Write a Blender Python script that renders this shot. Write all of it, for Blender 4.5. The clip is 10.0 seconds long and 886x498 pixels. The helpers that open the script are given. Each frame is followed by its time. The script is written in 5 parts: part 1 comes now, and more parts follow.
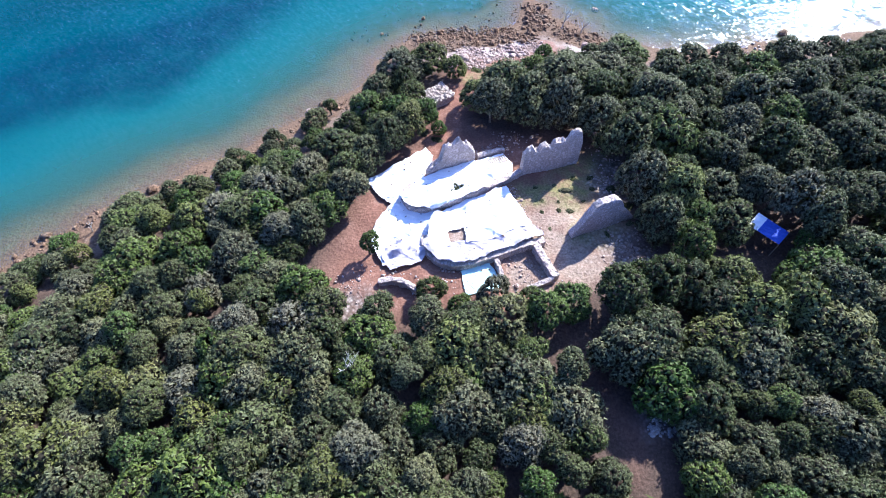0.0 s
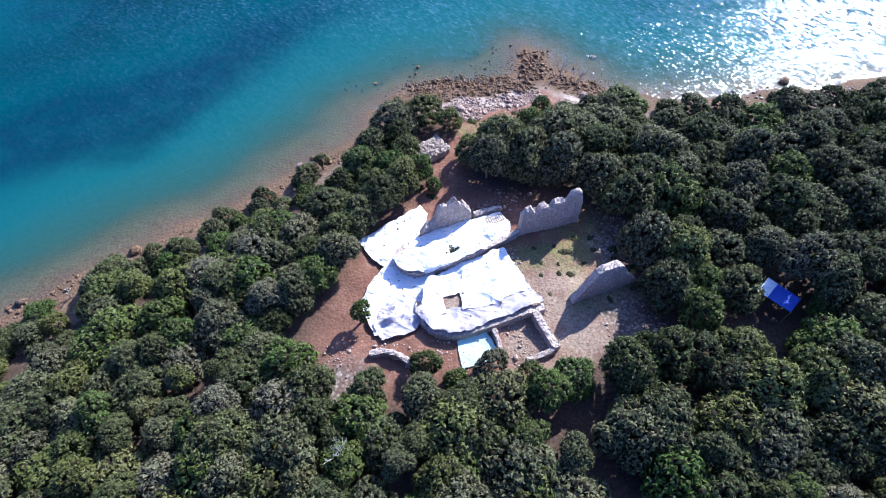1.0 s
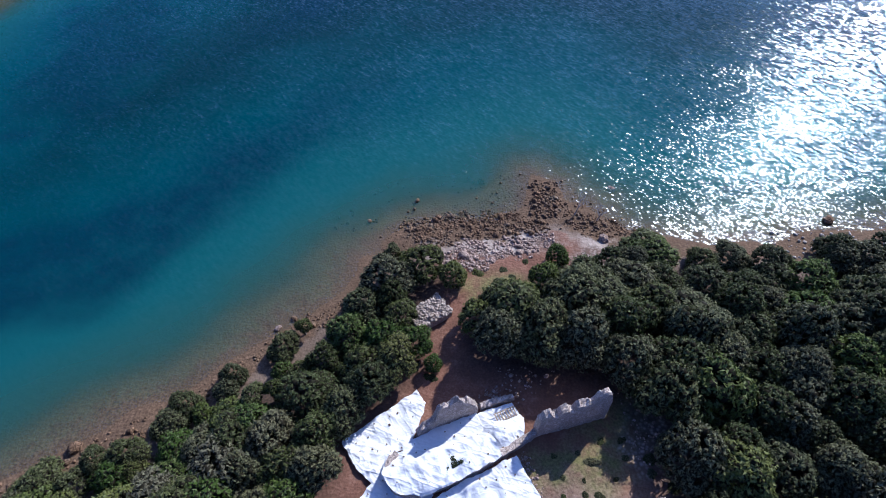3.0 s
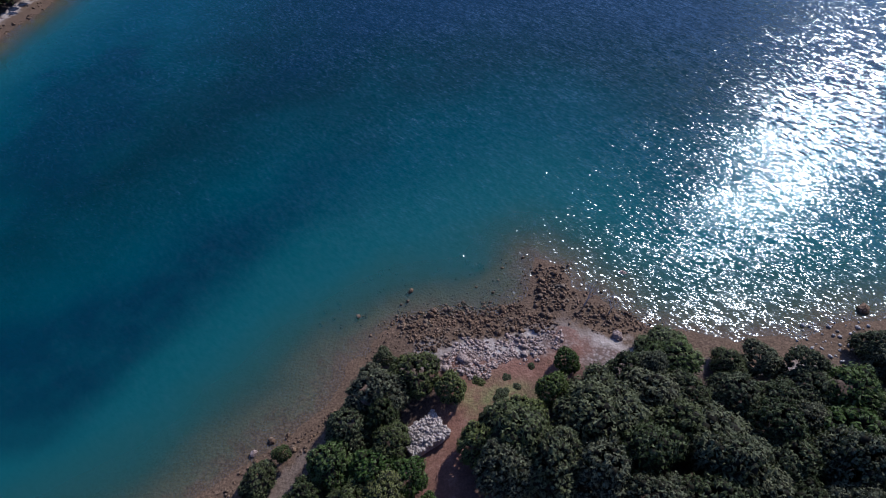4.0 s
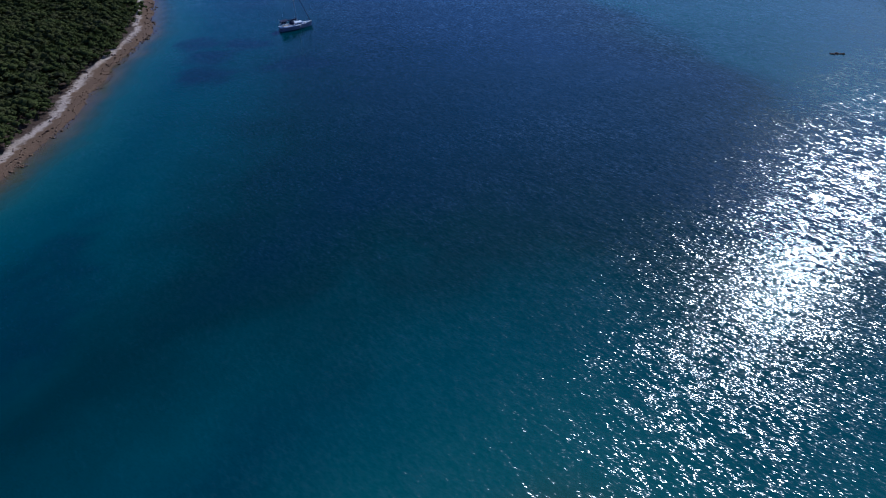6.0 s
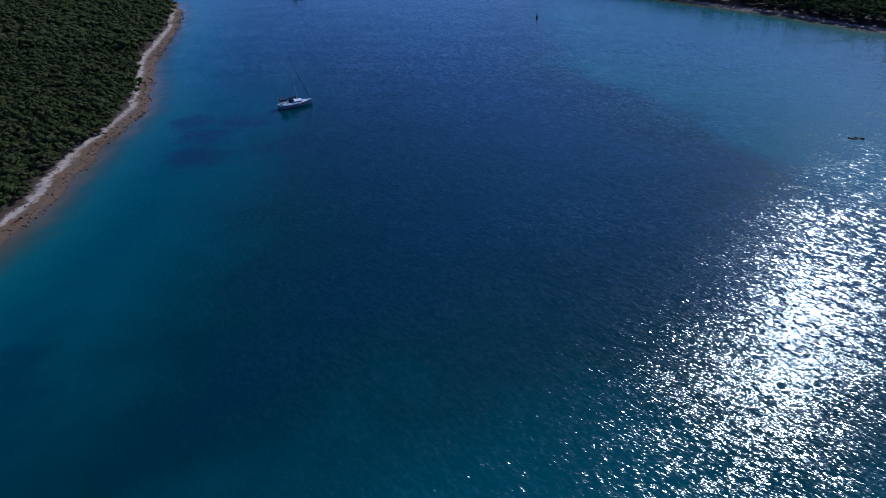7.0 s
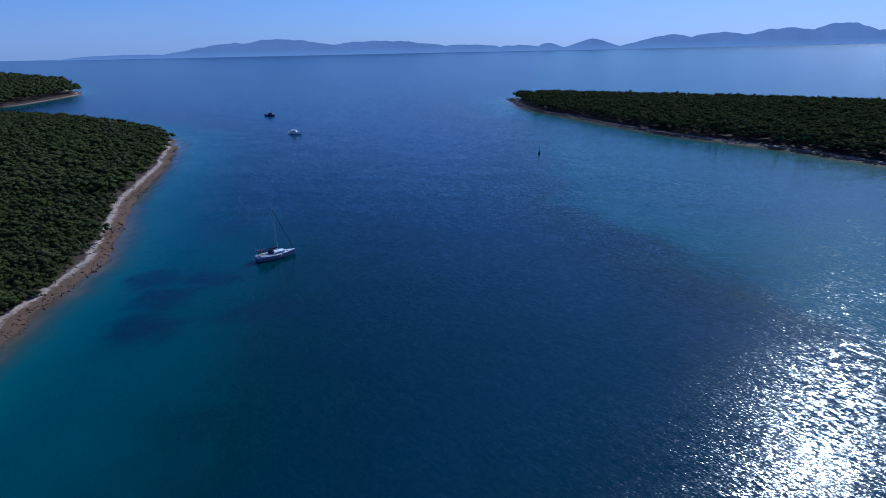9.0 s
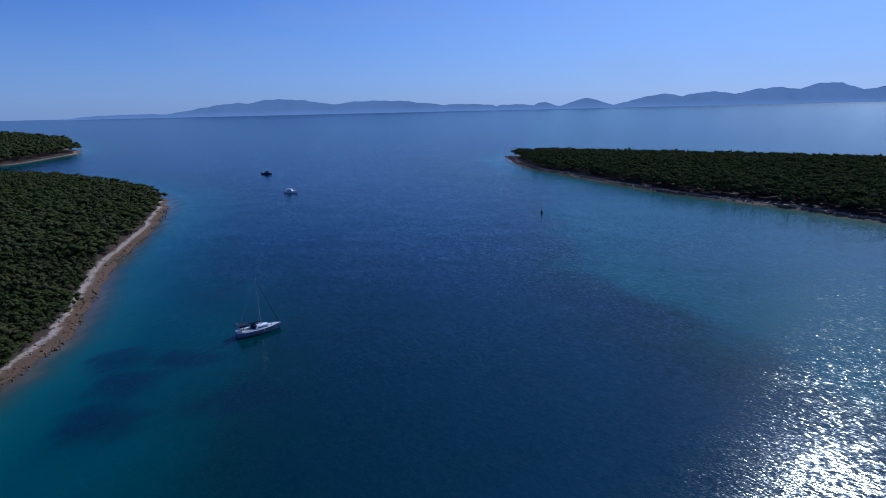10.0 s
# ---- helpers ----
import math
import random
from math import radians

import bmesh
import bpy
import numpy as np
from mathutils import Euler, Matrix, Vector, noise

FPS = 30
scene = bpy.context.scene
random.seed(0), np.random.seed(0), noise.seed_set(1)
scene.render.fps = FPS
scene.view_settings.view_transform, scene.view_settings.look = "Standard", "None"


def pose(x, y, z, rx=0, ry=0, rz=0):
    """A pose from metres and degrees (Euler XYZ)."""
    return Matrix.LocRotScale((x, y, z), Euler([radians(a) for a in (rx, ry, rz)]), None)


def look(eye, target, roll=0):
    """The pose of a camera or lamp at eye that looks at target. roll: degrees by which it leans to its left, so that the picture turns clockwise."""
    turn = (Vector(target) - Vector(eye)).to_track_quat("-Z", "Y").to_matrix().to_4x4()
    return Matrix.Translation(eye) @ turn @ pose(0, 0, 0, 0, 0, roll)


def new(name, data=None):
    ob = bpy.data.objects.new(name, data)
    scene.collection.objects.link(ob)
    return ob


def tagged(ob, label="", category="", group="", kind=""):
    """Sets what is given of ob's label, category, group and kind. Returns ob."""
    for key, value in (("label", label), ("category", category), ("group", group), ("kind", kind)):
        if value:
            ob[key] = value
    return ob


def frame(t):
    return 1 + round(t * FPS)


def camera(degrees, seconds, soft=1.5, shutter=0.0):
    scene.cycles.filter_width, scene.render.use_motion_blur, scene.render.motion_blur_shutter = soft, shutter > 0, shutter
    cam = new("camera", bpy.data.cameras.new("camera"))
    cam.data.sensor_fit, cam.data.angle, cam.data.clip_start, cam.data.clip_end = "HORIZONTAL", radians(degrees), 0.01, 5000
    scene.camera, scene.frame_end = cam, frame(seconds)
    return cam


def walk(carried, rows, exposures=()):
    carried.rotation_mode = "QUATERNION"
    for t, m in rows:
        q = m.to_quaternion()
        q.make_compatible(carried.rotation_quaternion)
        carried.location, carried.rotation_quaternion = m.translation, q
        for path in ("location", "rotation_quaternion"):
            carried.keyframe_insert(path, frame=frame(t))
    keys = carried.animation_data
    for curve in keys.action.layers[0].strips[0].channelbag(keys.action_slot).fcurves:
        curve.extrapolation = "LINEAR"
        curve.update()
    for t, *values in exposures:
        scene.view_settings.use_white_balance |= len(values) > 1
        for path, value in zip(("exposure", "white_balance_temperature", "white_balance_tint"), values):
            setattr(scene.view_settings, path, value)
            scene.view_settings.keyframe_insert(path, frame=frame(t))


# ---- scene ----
cam = camera(77.0, 10.0, 1.0)
PATH = [
    (0, (0.008, 3.549, 54.716), (0.041, 4.629, 53.034), 0.7),
    (0.5, (0.312, 5.905, 54.874), (0.349, 7.018, 53.213), 0.6),
    (1, (0.538, 9.023, 55.0), (0.577, 10.17, 53.362), 0.6),
    (1.5, (0.677, 12.824, 55.126), (0.713, 14.004, 53.512), 0.6),
    (2, (0.842, 17.151, 55.223), (0.873, 18.365, 53.634), 0.5),
    (2.5, (0.844, 21.935, 55.423), (0.877, 23.182, 53.861), 0.7),
    (2.7, (0.872, 23.962, 55.509), (0.906, 25.222, 53.957), 0.8),
    (3.8, (1.749, 35.892, 56.424), (1.78, 37.219, 54.929), -0.2),
    (4, (1.812, 38.414, 56.477), (1.846, 39.754, 54.992), -0.1),
    (4.5, (2.014, 45.119, 56.698), (2.053, 46.501, 55.252), 0.1),
    (5, (3.453, 51.747, 56.797), (3.463, 53.199, 55.422), -0.7),
    (5.7, (4.482, 62.46, 56.777), (4.491, 63.994, 55.495), -1.7),
    (6.8, (4.16, 77.082, 57.219), (4.18, 78.753, 56.12), -1.2),
    (7, (3.9, 80.084, 57.211), (3.921, 81.777, 56.147), -1.1),
    (7.5, (3.274, 87.944, 57.101), (3.305, 89.691, 56.129), -1.0),
    (8, (2.948, 95.697, 56.902), (2.983, 97.493, 56.022), -1.1),
    (8.5, (3.086, 103.444, 56.726), (3.123, 105.284, 55.943), -1.1),
    (9, (3.372, 110.912, 56.615), (3.411, 112.789, 55.927), -1.2),
    (9.5, (3.579, 118.194, 56.501), (3.62, 120.103, 55.909), -1.2),
    (10, (3.363, 125.409, 56.575), (3.413, 127.344, 56.072), -1.3),
]
EXPOSURES = [(0, 1.75, 5700, 10), (1, 1.3, 5700, 10), (2.5, 0.6, 5700, 10), (4.0, -0.1, 5650, 12), (5.0, -0.45, 5500, 11), (7.0, -0.45, 5150, 9), (8.5, -0.38, 4950, 9), (10, -0.57, 5250, 9)]
walk(cam, [(t, look(eye, target, roll)) for t, eye, target, roll in PATH], EXPOSURES)

# ---- world, sun ----
SUN_AZ, SUN_EL = 40.5, 37.0
world = bpy.data.worlds.new("sky")
scene.world = world
world.use_nodes = True
wn = world.node_tree.nodes
sky = wn.new("ShaderNodeTexSky")
sky.sky_type, sky.sun_disc = "NISHITA", False
sky.sun_elevation, sky.sun_rotation = radians(SUN_EL), radians(SUN_AZ)
sky.altitude, sky.air_density, sky.dust_density, sky.ozone_density = 0, 1.0, 0.3, 10.0
wn["Background"].inputs["Strength"].default_value = 0.094
deep = wn.new("ShaderNodeMix")
deep.data_type, deep.blend_type = "RGBA", "MULTIPLY"
deep.inputs[0].default_value = 1.0
deep.inputs[7].default_value = (0.86, 0.95, 1.34, 1)
world.node_tree.links.new(sky.outputs[0], deep.inputs[6])
# thin high veils of cloud over the whole sky
around, veil, thin, pale_sky = wn.new("ShaderNodeTexCoord"), wn.new("ShaderNodeTexNoise"), wn.new("ShaderNodeMapRange"), wn.new("ShaderNodeMix")
squash = wn.new("ShaderNodeMapping")
squash.inputs["Scale"].default_value = (1.0, 1.0, 4.5)
veil.inputs["Scale"].default_value, veil.inputs["Detail"].default_value, veil.inputs["Roughness"].default_value = 2.2, 5.0, 0.6
for slot, value in (("From Min", 0.5), ("From Max", 0.75), ("To Min", 0.0), ("To Max", 0.35)):
    thin.inputs[slot].default_value = value
pale_sky.data_type = "RGBA"
pale_sky.inputs[7].default_value = (4.2, 5.0, 6.6, 1)
wl = world.node_tree.links
wl.new(around.outputs["Generated"], squash.inputs["Vector"])
wl.new(squash.outputs[0], veil.inputs["Vector"])
wl.new(veil.outputs["Fac"], thin.inputs["Value"])
wl.new(thin.outputs["Result"], pale_sky.inputs[0])
wl.new(deep.outputs[2], pale_sky.inputs[6])
# sea haze that thickens towards the horizon
rise, low, hazy = wn.new("ShaderNodeSeparateXYZ"), wn.new("ShaderNodeMapRange"), wn.new("ShaderNodeMix")
for slot, value in (("From Min", 0.0), ("From Max", 0.24), ("To Min", 0.5), ("To Max", 0.0)):
    low.inputs[slot].default_value = value
low.interpolation_type = "SMOOTHSTEP"
hazy.data_type = "RGBA"
hazy.inputs[7].default_value = (4.2, 5.9, 9.8, 1)
wl.new(around.outputs["Generated"], rise.inputs[0])
wl.new(rise.outputs["Z"], low.inputs["Value"])
wl.new(low.outputs["Result"], hazy.inputs[0])
wl.new(pale_sky.outputs[2], hazy.inputs[6])
# the bright aureole round the sun
to_sun, fade, glow, bright = wn.new("ShaderNodeVectorMath"), wn.new("ShaderNodeMath"), wn.new("ShaderNodeMath"), wn.new("ShaderNodeMix")
to_sun.operation, fade.operation, glow.operation = "DOT_PRODUCT", "POWER", "MULTIPLY"
to_sun.inputs[1].default_value = (math.sin(radians(SUN_AZ)) * math.cos(radians(SUN_EL)), math.cos(radians(SUN_AZ)) * math.cos(radians(SUN_EL)), math.sin(radians(SUN_EL)))
fade.use_clamp, fade.inputs[1].default_value, glow.inputs[1].default_value = True, 3.5, 0.52
bright.data_type = "RGBA"
bright.inputs[7].default_value = (7.6, 9.6, 13.5, 1)
wl.new(around.outputs["Generated"], to_sun.inputs[0])
wl.new(to_sun.outputs["Value"], fade.inputs[0])
wl.new(fade.outputs[0], glow.inputs[0])
wl.new(glow.outputs[0], bright.inputs[0])
wl.new(hazy.outputs[2], bright.inputs[6])
wl.new(bright.outputs[2], wn["Background"].inputs["Color"])
sun_data = bpy.data.lights.new("sun", "SUN")
sun_data.energy, sun_data.angle, sun_data.color = 4.9, radians(0.53), (1.0, 0.95, 0.87)
sun = new("sun", sun_data)
sun.matrix_world = look((200 * math.sin(radians(SUN_AZ)), 200 * math.cos(radians(SUN_AZ)), 200 * math.tan(radians(SUN_EL))), (0, 0, 0))


# ---- material helpers ----
class Nodes:
    """A small builder for node materials."""

    def __init__(self, name):
        self.mat = bpy.data.materials.new(name)
        self.mat.use_nodes = True
        self.tree = self.mat.node_tree
        self.tree.nodes.clear()
        self.out = self.tree.nodes.new("ShaderNodeOutputMaterial")

    def n(self, kind, operation="", use_clamp=False, data_type="", blend_type="", attribute_name="", feature=""):
        node = self.tree.nodes.new("ShaderNode" + kind)
        if operation:
            node.operation = operation
        if use_clamp:
            node.use_clamp = True
        if data_type:
            node.data_type = data_type
        if blend_type:
            node.blend_type = blend_type
        if attribute_name:
            node.attribute_name = attribute_name
        if feature:
            node.feature = feature
        return node

    def link(self, a, b):
        self.tree.links.new(a, b)

    def put(self, node, **inputs):
        for key, value in inputs.items():
            socket = node.inputs[key.replace("_", " ")]
            if isinstance(value, bpy.types.NodeSocket):
                self.link(value, socket)
            else:
                socket.default_value = value
        return node

    def pos(self):
        return self.n("NewGeometry").outputs["Position"]

    def local(self):
        return self.n("TexCoord").outputs["Object"]

    def noise(self, vector, scale, detail=3.0, rough=0.55, stretch=None, turn=0.0):
        if stretch:
            for key, value in (("Rotation", (0, 0, radians(turn))), ("Scale", stretch)):
                m = self.n("Mapping")
                m.inputs[key].default_value = value
                self.link(vector, m.inputs["Vector"])
                vector = m.outputs[0]
        t = self.n("TexNoise")
        self.put(t, Vector=vector, Scale=scale, Detail=detail, Roughness=rough)
        return t.outputs["Fac"]

    def math(self, op, a, b=0.0, c=0.0, clamp=False):
        m = self.n("Math", operation=op, use_clamp=clamp)
        for k, v in enumerate((a, b, c)):
            if isinstance(v, bpy.types.NodeSocket):
                self.link(v, m.inputs[k])
            else:
                m.inputs[k].default_value = v
        return m.outputs[0]

    def ramp(self, fac, *stops):
        r = self.n("ValToRGB")
        els = r.color_ramp.elements
        while len(els) < len(stops):
            els.new(0.5)
        for e, (p, c) in zip(els, stops):
            e.position = p
            e.color = (c, c, c, 1) if isinstance(c, (int, float)) else (*c, 1)
        self.link(fac, r.inputs[0])
        return r.outputs[0]

    def mix(self, fac, a, b, blend="MIX"):
        m = self.n("Mix", data_type="RGBA", blend_type=blend)
        for key, v in ((0, fac), (6, a), (7, b)):
            if isinstance(v, bpy.types.NodeSocket):
                self.link(v, m.inputs[key])
            else:
                m.inputs[key].default_value = v if key == 0 else (*v, 1)
        return m.outputs[2]

    def attr(self, name):
        return self.n("Attribute", attribute_name=name).outputs["Fac"]

    def bump(self, height, strength=0.5, distance=0.05, normal=None):
        b = self.n("Bump")
        self.put(b, Height=height, Strength=strength, Distance=distance)
        if normal:
            self.link(normal, b.inputs["Normal"])
        return b.outputs[0]

    def principled(self, color, rough=0.8, normal=None, metal=0.0, spec=0.3):
        p = self.n("BsdfPrincipled")
        self.put(p, Metallic=metal)
        for key, v in (("Base Color", color), ("Roughness", rough), ("Specular IOR Level", spec)):
            if isinstance(v, bpy.types.NodeSocket):
                self.link(v, p.inputs[key])
            else:
                p.inputs[key].default_value = (*v, 1) if key == "Base Color" else v
        if normal:
            self.link(normal, p.inputs["Normal"])
        return p.outputs[0]

    def done(self, shader):
        self.link(shader, self.out.inputs["Surface"])
        return self.mat


def plain(name, color, rough=0.6, metal=0.0, vary=0.25, scale=3.0, bump=0.0):
    """A painted or woven surface with mottling at two scales."""
    k = Nodes(name)
    v = k.local()
    a, b = k.noise(v, scale), k.noise(v, scale * 9, 4)
    f = k.math("ADD", k.math("MULTIPLY", a, 0.6), k.math("MULTIPLY", b, 0.4))
    lo, hi = [c * (1 - vary) for c in color], [min(1, c * (1 + vary)) for c in color]
    col = k.ramp(f, (0.3, lo), (0.7, hi))
    nrm = k.bump(b, 0.6, bump) if bump else None
    return k.done(k.principled(col, rough, nrm, metal))


def ground_material():
    k = Nodes("ground_soil")
    p = k.pos()
    z = k.n("SeparateXYZ")
    k.link(p, z.inputs[0])
    z = z.outputs["Z"]
    big, mid, fine = k.noise(p, 0.12, 4), k.noise(p, 0.7, 5, 0.6), k.noise(p, 4.0, 5, 0.65)
    soil = k.ramp(k.math("ADD", k.math("MULTIPLY", mid, 0.5), k.math("MULTIPLY", fine, 0.5)),
                  (0.3, (0.13, 0.062, 0.043)), (0.5, (0.24, 0.112, 0.076)), (0.7, (0.40, 0.225, 0.165)))
    dry = k.ramp(fine, (0.3, (0.13, 0.095, 0.068)), (0.7, (0.40, 0.30, 0.235)))
    grass = k.ramp(fine, (0.3, (0.07, 0.075, 0.024)), (0.7, (0.23, 0.215, 0.085)))
    rubble_cells = k.n("TexVoronoi")
    k.put(rubble_cells, Vector=p, Scale=2.6)
    rubble = k.ramp(rubble_cells.outputs["Distance"], (0.1, (0.40, 0.33, 0.295)), (0.6, (0.13, 0.10, 0.085)))
    litter = k.ramp(fine, (0.3, (0.03, 0.022, 0.017)), (0.7, (0.10, 0.065, 0.05)))
    col = k.mix(k.attr("yard"), litter, k.mix(0.25, soil, (0.06, 0.036, 0.028)))
    col = k.mix(k.math("MULTIPLY", k.attr("dry"), k.ramp(mid, (0.3, 0.5), (0.55, 1.0))), col, dry)
    col = k.mix(k.math("MULTIPLY", k.attr("grass"), k.ramp(mid, (0.35, 0.2), (0.6, 1.0))), col, grass)
    col = k.mix(k.math("MULTIPLY", k.attr("rubble"), k.ramp(mid, (0.35, 0.15), (0.6, 1.0))), col, rubble)
    # pale dry shingle above the water line, brown weedy shingle at it and below
    pebble_cells = k.n("TexVoronoi")
    k.put(pebble_cells, Vector=p, Scale=3.2)
    pale = k.mix(pebble_cells.outputs["Color"], (0.29, 0.228, 0.19), (0.52, 0.43, 0.375))
    wet = k.ramp(fine, (0.3, (0.060, 0.037, 0.023)), (0.5, (0.130, 0.080, 0.050)), (0.75, (0.25, 0.162, 0.105)))
    sand = k.ramp(fine, (0.3, (0.085, 0.073, 0.040)), (0.7, (0.18, 0.152, 0.090)))
    zz = k.math("ADD", z, k.math("MULTIPLY", k.math("SUBTRACT", mid, 0.5), 0.5))
    beach = k.mix(k.attr("bleach"), k.ramp(fine, (0.3, (0.085, 0.056, 0.040)), (0.7, (0.20, 0.138, 0.102))), pale)
    col = k.mix(k.ramp(k.math("MULTIPLY", zz, 0.5), (0.27, 1.0), (0.32, 0.0)), col, beach)
    col = k.mix(k.ramp(k.math("MULTIPLY", zz, 0.5), (0.17, 1.0), (0.22, 0.0)), col, wet)
    col = k.mix(k.ramp(k.math("ADD", k.math("MULTIPLY", zz, 0.5), 0.5), (0.40, 1.0), (0.47, 0.0)), col, sand)
    col = k.mix(k.ramp(big, (0.35, 0.25), (0.65, 0.0)), col, (0.05, 0.035, 0.03))
    h = k.math("ADD", fine, k.math("MULTIPLY", rubble_cells.outputs["Distance"], 0.6))
    return k.done(k.principled(col, 0.9, k.bump(h, 0.8, 0.10), spec=0.15))


def water_material():
    k = Nodes("sea_water")
    p = k.pos()
    depth, weed = k.attr("depth"), k.attr("weed")
    drift = k.noise(p, 0.06, 3)
    d = k.math("ADD", depth, k.math("MULTIPLY", k.math("SUBTRACT", drift, 0.5), k.math("MULTIPLY", depth, 0.5)))
    body = k.ramp(k.math("MULTIPLY", d, 1 / 16.0),
                  (0.0, (0.050, 0.080, 0.054)), (0.04, (0.020, 0.080, 0.068)), (0.10, (0.008, 0.078, 0.082)),
                  (0.225, (0.001, 0.049, 0.061)), (0.375, (0.0005, 0.023, 0.028)), (0.5, (0.0005, 0.019, 0.033)), (1.0, (0.0005, 0.025, 0.058)))
    mottled = k.noise(p, 0.25, 4)
    body = k.mix(k.math("MULTIPLY", weed, k.ramp(mottled, (0.3, 0.65), (0.6, 1.0))), body, (0.001, 0.016, 0.032))
    cover = k.math("SUBTRACT", 1.0, k.math("POWER", 2.718, k.math("MULTIPLY", d, -2.0)))
    # slopes of the surface: wind ripples, short chop in long rows, and a slow swell
    gust = k.ramp(k.noise(p, 0.022, 4, 0.6, (1.0, 3.0, 1.0), -8), (0.36, 0.72), (0.62, 1.1))
    tilt = None
    for size, turn, major, minor in ((4.6, 30, 0.62, 0.48), (2.0, 48, 0.66, 0.31), (0.5, 52, 0.22, 0.10), (0.10, 10, 0.10, 0.06)):
        vec = p
        for key, value in (("Rotation", (0, 0, radians(turn))), ("Scale", (0.5, 1.1, 1.0))):
            m = k.n("Mapping")
            m.inputs[key].default_value = value
            k.link(vec, m.inputs["Vector"])
            vec = m.outputs[0]
        waves = k.n("TexNoise")
        k.put(waves, Vector=vec, Scale=size, Detail=0.0)
        off = k.n("VectorMath", operation="SUBTRACT")
        k.link(waves.outputs["Color"], off.inputs[0])
        off.inputs[1].default_value = (0.5, 0.5, 0.5)
        swing = k.n("Mapping")
        swing.inputs["Rotation"].default_value = (0, 0, radians(-turn))
        swing.inputs["Scale"].default_value = (minor, major, 0.0)
        k.link(off.outputs[0], swing.inputs["Vector"])
        if tilt:
            both = k.n("VectorMath", operation="ADD")
            k.link(tilt, both.inputs[0])
            k.link(swing.outputs[0], both.inputs[1])
            tilt = both.outputs[0]
        else:
            tilt = swing.outputs[0]
    # the breeze ruffles the water more near the headland than out in the bay
    along = k.n("SeparateXYZ")
    k.link(p, along.inputs[0])
    breeze = k.n("MapRange")
    k.put(breeze, Value=along.outputs["Y"], From_Min=95.0, From_Max=205.0, To_Min=1.05, To_Max=0.34)
    blown = k.n("VectorMath", operation="SCALE")
    k.link(tilt, blown.inputs[0])
    k.link(k.math("MULTIPLY", gust, breeze.outputs["Result"]), blown.inputs["Scale"])
    upright = k.n("VectorMath", operation="ADD")
    k.link(blown.outputs[0], upright.inputs[0])
    upright.inputs[1].default_value = (0.0, 0.0, 1.0)
    level = k.n("VectorMath", operation="NORMALIZE")
    k.link(upright.outputs[0], level.inputs[0])
    nrm = level.outputs[0]
    clear = k.put(k.n("BsdfTransparent"), Color=(0.93, 0.96, 0.95, 1))
    turbid = k.n("BsdfDiffuse")
    k.link(body, turbid.inputs["Color"])
    under = k.n("MixShader")
    k.link(cover, under.inputs[0])
    k.link(clear.outputs[0], under.inputs[1])
    k.link(turbid.outputs[0], under.inputs[2])
    shine = k.n("BsdfGlossy")
    k.put(shine, Roughness=0.13, Color=(0.85, 0.92, 1.0, 1))
    k.link(nrm, shine.inputs["Normal"])
    graze = k.n("LayerWeight")
    k.put(graze, Blend=0.5)
    k.link(nrm, graze.inputs["Normal"])
    mirror = k.math("ADD", 0.026, k.math("MULTIPLY", 0.60, k.math("POWER", graze.outputs["Facing"], 5.0)))
    top = k.n("MixShader")
    k.link(mirror, top.inputs[0])
    k.link(under.outputs[0], top.inputs[1])
    k.link(shine.outputs[0], top.inputs[2])
    return k.done(top.outputs[0])


def leaf_material(name, *tones, glint=0.5, gaps=0.55, gloss=0.10):
    """Foliage: one tone a tree, lighter and darker leaf by leaf, with leafy relief on the clumps."""
    k = Nodes(name)
    g = k.n("NewGeometry")
    tree = k.math("FRACT", k.math("ADD", k.n("ObjectInfo").outputs["Random"], k.attr("tint")))
    col = k.ramp(tree, *[((i + 0.5) / len(tones), t) for i, t in enumerate(tones)])
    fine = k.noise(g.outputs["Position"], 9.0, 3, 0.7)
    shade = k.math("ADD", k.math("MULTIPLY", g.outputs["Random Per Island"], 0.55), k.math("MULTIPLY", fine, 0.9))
    # shade between leaves and pale glints are put into the colour, leaf by leaf
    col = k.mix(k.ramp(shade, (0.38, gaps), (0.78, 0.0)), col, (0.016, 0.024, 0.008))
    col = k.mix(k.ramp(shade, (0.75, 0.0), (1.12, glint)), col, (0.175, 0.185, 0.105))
    # clump cores turn near black: the crown's inner shade is painted in
    col = k.mix(k.attr("core_shade"), col, (0.020, 0.017, 0.010))
    nrm = k.bump(fine, 0.8, 0.04)
    face = k.principled(col, 0.65, nrm, spec=gloss)
    back = k.n("BsdfTranslucent")
    k.link(k.mix(0.5, col, (0.10, 0.16, 0.03)), back.inputs["Color"])
    m = k.n("MixShader")
    m.inputs[0].default_value = 0.10
    k.link(face, m.inputs[1])
    k.link(back.outputs[0], m.inputs[2])
    return k.done(m.outputs[0])


def bark_material():
    k = Nodes("bark")
    v = k.local()
    a = k.noise(v, 6, 5, 0.6, (1, 1, 0.25))
    col = k.ramp(a, (0.3, (0.06, 0.05, 0.042)), (0.7, (0.20, 0.17, 0.14)))
    return k.done(k.principled(col, 0.9, k.bump(a, 0.8, 0.03)))


